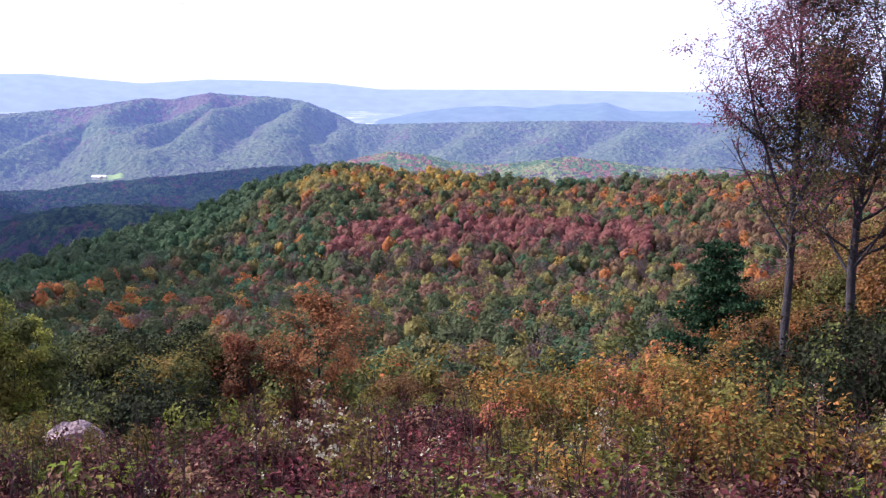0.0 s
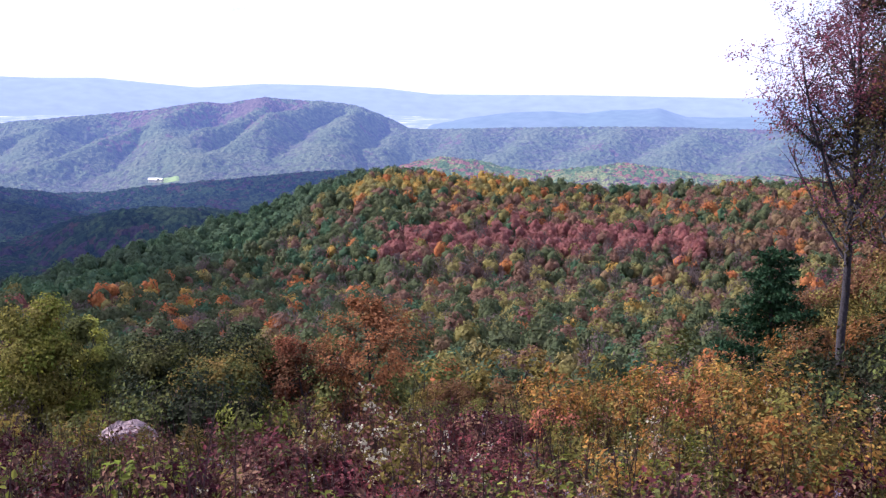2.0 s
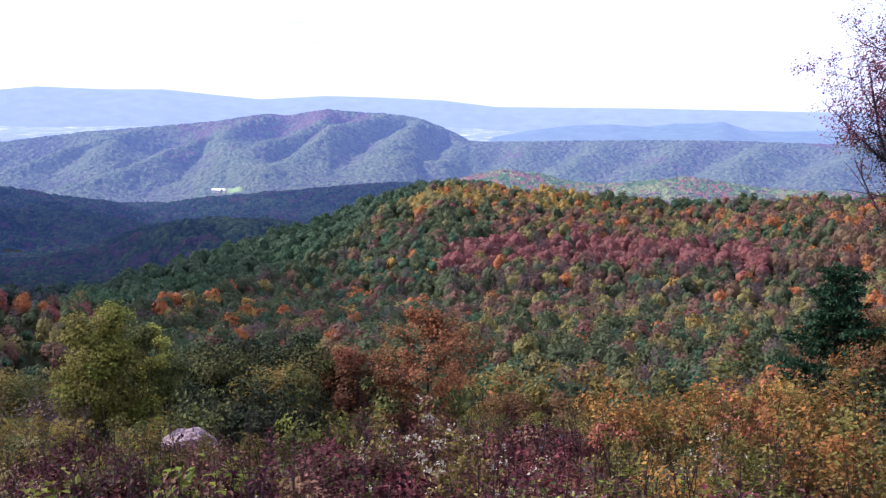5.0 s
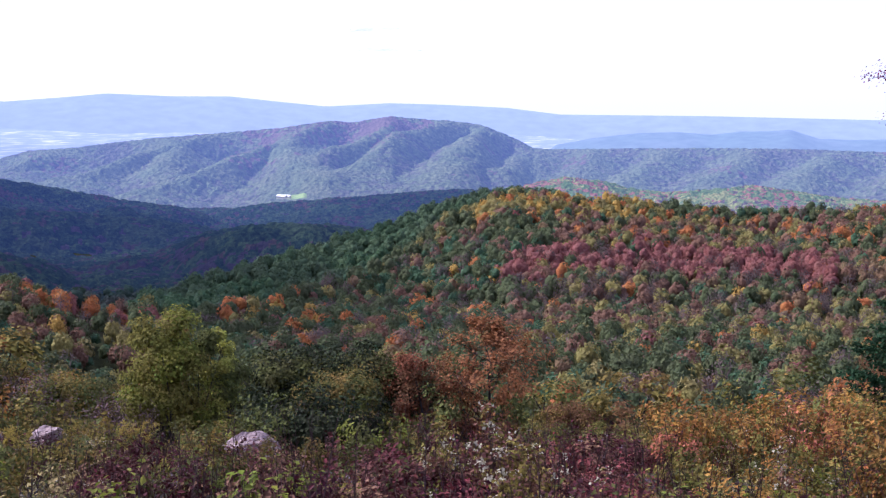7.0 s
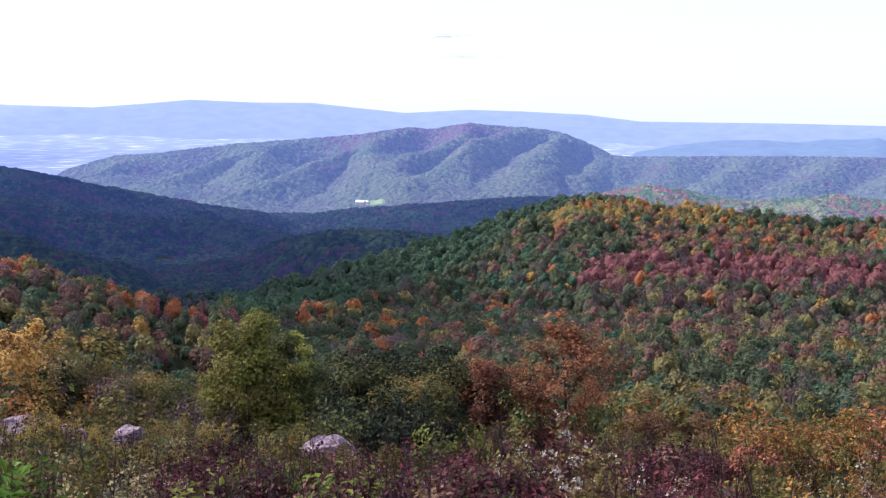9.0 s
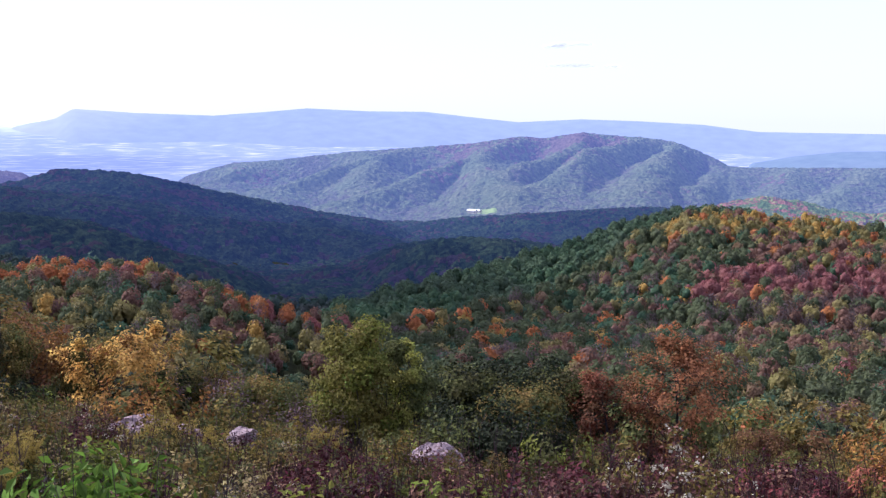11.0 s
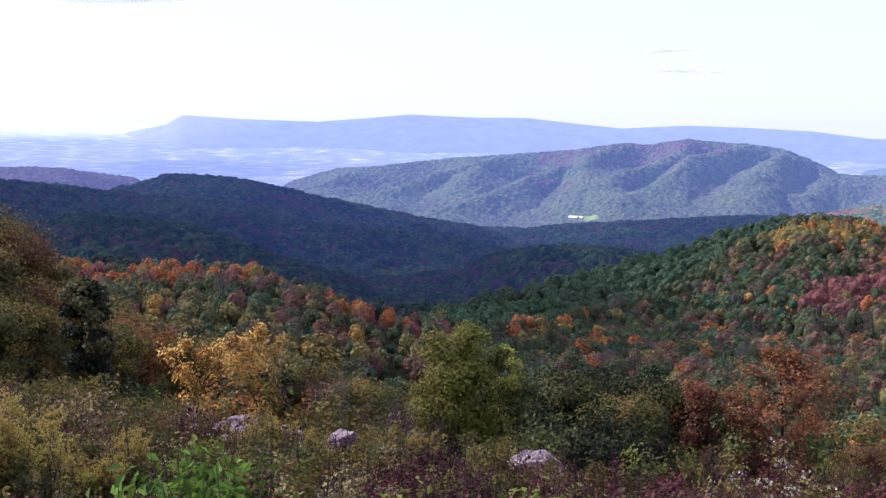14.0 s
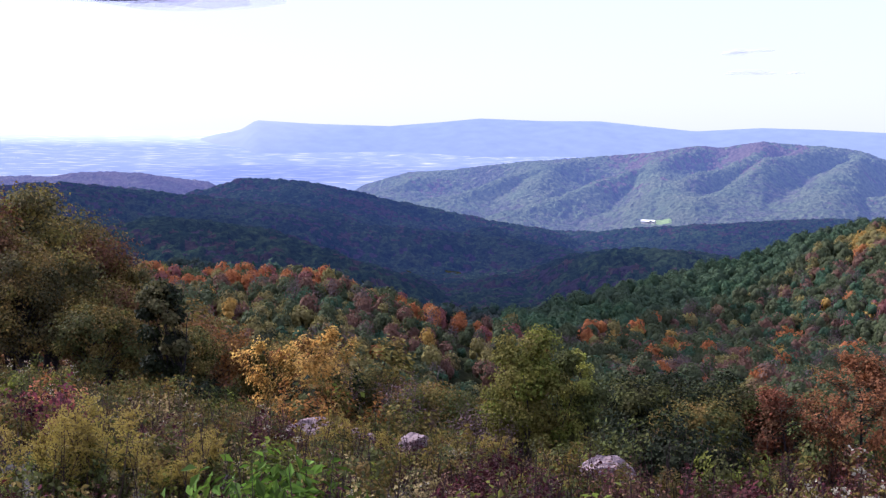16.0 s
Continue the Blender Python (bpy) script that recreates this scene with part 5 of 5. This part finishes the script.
def mid_tree(kind, seed):
    """A tree of the slope below: trunk and a crown of many leaf sprays in lobes."""
    rng = np.random.RandomState(seed)
    top = new(kind + "_tree")
    line, rad = limb(rng, (0, 0, -0.5), (0, 0, 1), 5.2, 0.14, 0.03, 6, 0.05, 0.02)
    pieces = [tube(line, rad, 5)]
    cs = []
    for k in range(15):
        a, h = rng.uniform(0, 6.28), rng.uniform(1.6, 5.6)
        o = 2.3 * math.sin(math.pi * (0.12 + 0.8 * (h - 1.3) / 4.8)) * rng.uniform(0.35, 1)
        end = np.array([math.cos(a) * o, math.sin(a) * o, h])
        j = min(5, int(h / 5.7 * 6 * 0.8))
        pieces.append(tube([line[j], (line[j] + end) / 2 + (0, 0, 0.15), end], [0.05, 0.035, 0.01], 4))
        n = 95
        c = rng.normal(size=(n, 3))
        c /= np.linalg.norm(c, axis=1, keepdims=True)
        cs.append(end + c * rng.uniform(0.5, 1.0, (n, 1)) * (0.85, 0.85, 0.65))
    mesh_object("trunk", *joined(pieces), BARK, top)
    c = np.concatenate(cs)
    mesh_object("crown", *blades(rng, c, rng.normal(size=c.shape) + (0, 0, -0.2), 0.25, 0.105, c - (0, 0, 3.2)), LEAF_MID[kind], top)
    return tagged(top, MID_LABEL[kind], "tree", "trees on the slope below the meadow")


LEAF_MID = {"green": OWN["green"], "olive": OWN["olive"], "rust": OWN["brown"], "brown": OWN["brown"], "amber": OWN["amber"], "red": OWN["rust"], "dark": OWN["dark"]}
MID_LABEL = {"green": "green broadleaf tree on the slope", "olive": "olive-green tree on the slope", "rust": "rust-coloured autumn tree on the slope", "brown": "brown autumn tree on the slope",
             "amber": "amber-yellow autumn tree on the slope", "red": "red autumn tree on the slope", "dark": "dark green tree on the slope"}
MIDS = {k: [mid_tree(k, 300 + 7 * i + len(k)) for i in range(2)] for k in LEAF_MID}
rng = np.random.RandomState(17)
a, d = scatter(rng, -24, 52, 56, 125, 5.2)
for k, (az, r) in enumerate(zip(a, d)):
    kinds = "olive brown olive rust green olive".split() if az < 7 else "green olive green dark brown olive green".split() if az < 26 else "olive brown olive amber rust green red".split()
    kind = kinds[rng.randint(len(kinds))]
    put(MIDS[kind][k % 2], az, r, rng.uniform(0.7, 1.15), rng.uniform(0, 360))


def stalks(count, seed):
    """Dry upright stalks of last summer's weeds, with a few short side shoots."""
    rng = np.random.RandomState(seed)
    az, r = rng.uniform(-23, 50, count), np.sqrt(rng.uniform(64, 676, count))
    x, y = polar(az, r)
    z = land(az, r)
    pieces = []
    for k in range(count):
        h = rng.uniform(0.5, 1.25)
        lean = rng.normal(size=2) * 0.12
        p = np.array([(x[k], y[k], z[k] - 0.1), (x[k] + lean[0] * h * 0.4, y[k] + lean[1] * h * 0.4, z[k] + h * 0.55), (x[k] + lean[0] * h, y[k] + lean[1] * h, z[k] + h)])
        pieces.append(tube(p, [0.008, 0.006, 0.003], 3))
        for _ in range(2):
            b = rng.uniform(0, 6.28)
            pieces.append(tube([p[1], p[1] + (math.cos(b) * 0.1, math.sin(b) * 0.1, 0.22 * h)], [0.004, 0.002], 3))
    ob = mesh_object("dry_stalks", *joined(pieces), STALK)
    return tagged(ob, "thin dry brown stalks standing among the shrubs", "stalks", kind="stuff")


STALK = rough("stalk", (0.08, 0.045, 0.04), (0.05, 0.03, 0.028), 1.0, 12.0)
stalks(900, 5)

# farm in the valley at the foot of the mountain
# pasture green, with haze painted over it as a faint blue emission
FIELD = distance("pasture", (0.20, 0.28, 0.08), (0.24, 0.29, 0.12), 0.02, (0.3, 0.45, 1.0), 0.13)
FIELD.node_tree.nodes["Bump"].inputs["Strength"].default_value = 0.1
PALE_WALL = rough("pale_barn_wall", (0.8, 0.78, 0.74), (0.74, 0.72, 0.7), 0.5, 3.0, 0.1)
DULL_ROOF = rough("barn_roof", (0.85, 0.85, 0.86), (0.78, 0.78, 0.8), 0.5, 3.0, 0.1)


def barn(az, r, z, long, wide, tall, turn):
    """A long barn: four walls and a ridged roof."""
    x, y = polar(az, r)
    top = empty("barn", x, y, z, turn)
    a, b = long / 2, wide / 2
    for name, p, q in (("wall", (-a, -b), (a, -b)), ("wall", (a, b), (-a, b)), ("gable_wall", (a, -b), (a, b)), ("gable_wall", (-a, b), (-a, -b))):
        d = np.array([q[1] - p[1], p[0] - q[0]]) / np.hypot(q[0] - p[0], q[1] - p[1]) * 0.3
        o = [(p[0], p[1]), (q[0], q[1]), (q[0] - d[0], q[1] - d[1]), (p[0] - d[0], p[1] - d[1])]
        v = [(*c, -2) for c in o] + [(*c, tall) for c in o]
        mesh_object(name, v, [(0, 1, 5, 4), (1, 2, 6, 5), (2, 3, 7, 6), (3, 0, 4, 7), (4, 5, 6, 7), (0, 3, 2, 1)], PALE_WALL, top)
    for side in (-1, 1):
        v = [(-a - 1, side * (b + 0.8), tall - 0.5), (a + 1, side * (b + 0.8), tall - 0.5), (a + 1, 0, tall + wide * 0.4), (-a - 1, 0, tall + wide * 0.4)]
        v = v + [(c[0], c[1], c[2] + 0.3) for c in v]
        mesh_object("roof_slope", v, [(0, 1, 2, 3), (4, 7, 6, 5), (0, 4, 5, 1), (1, 5, 6, 2), (2, 6, 7, 3), (3, 7, 4, 0)], DULL_ROOF, top)
    return tagged(top, "long white farm barn beside a green pasture", "barn")


def at_angle(az, el, r):
    return az, r, EYE + r * math.tan(radians(el))


field = sheet("pasture", np.arange(15.5, 16.75, 0.1), np.linspace(2195, 2260, 8), lambda A, Rr: EYE + 2195 * math.tan(radians(-4.54)) + (Rr - 2195) * 0.06 + 3 * np.sin(A * 3) - 30 * np.clip(np.abs(A - 16.1) - 0.5, 0, 1), FIELD)
tagged(field, "pale green pasture in a clearing of the woods", "field", kind="structure")
barn(*at_angle(16.72, -4.53, 2200), 19, 7, 3.0, -20)
barn(*at_angle(16.42, -4.52, 2206), 12, 6, 2.6, -24)
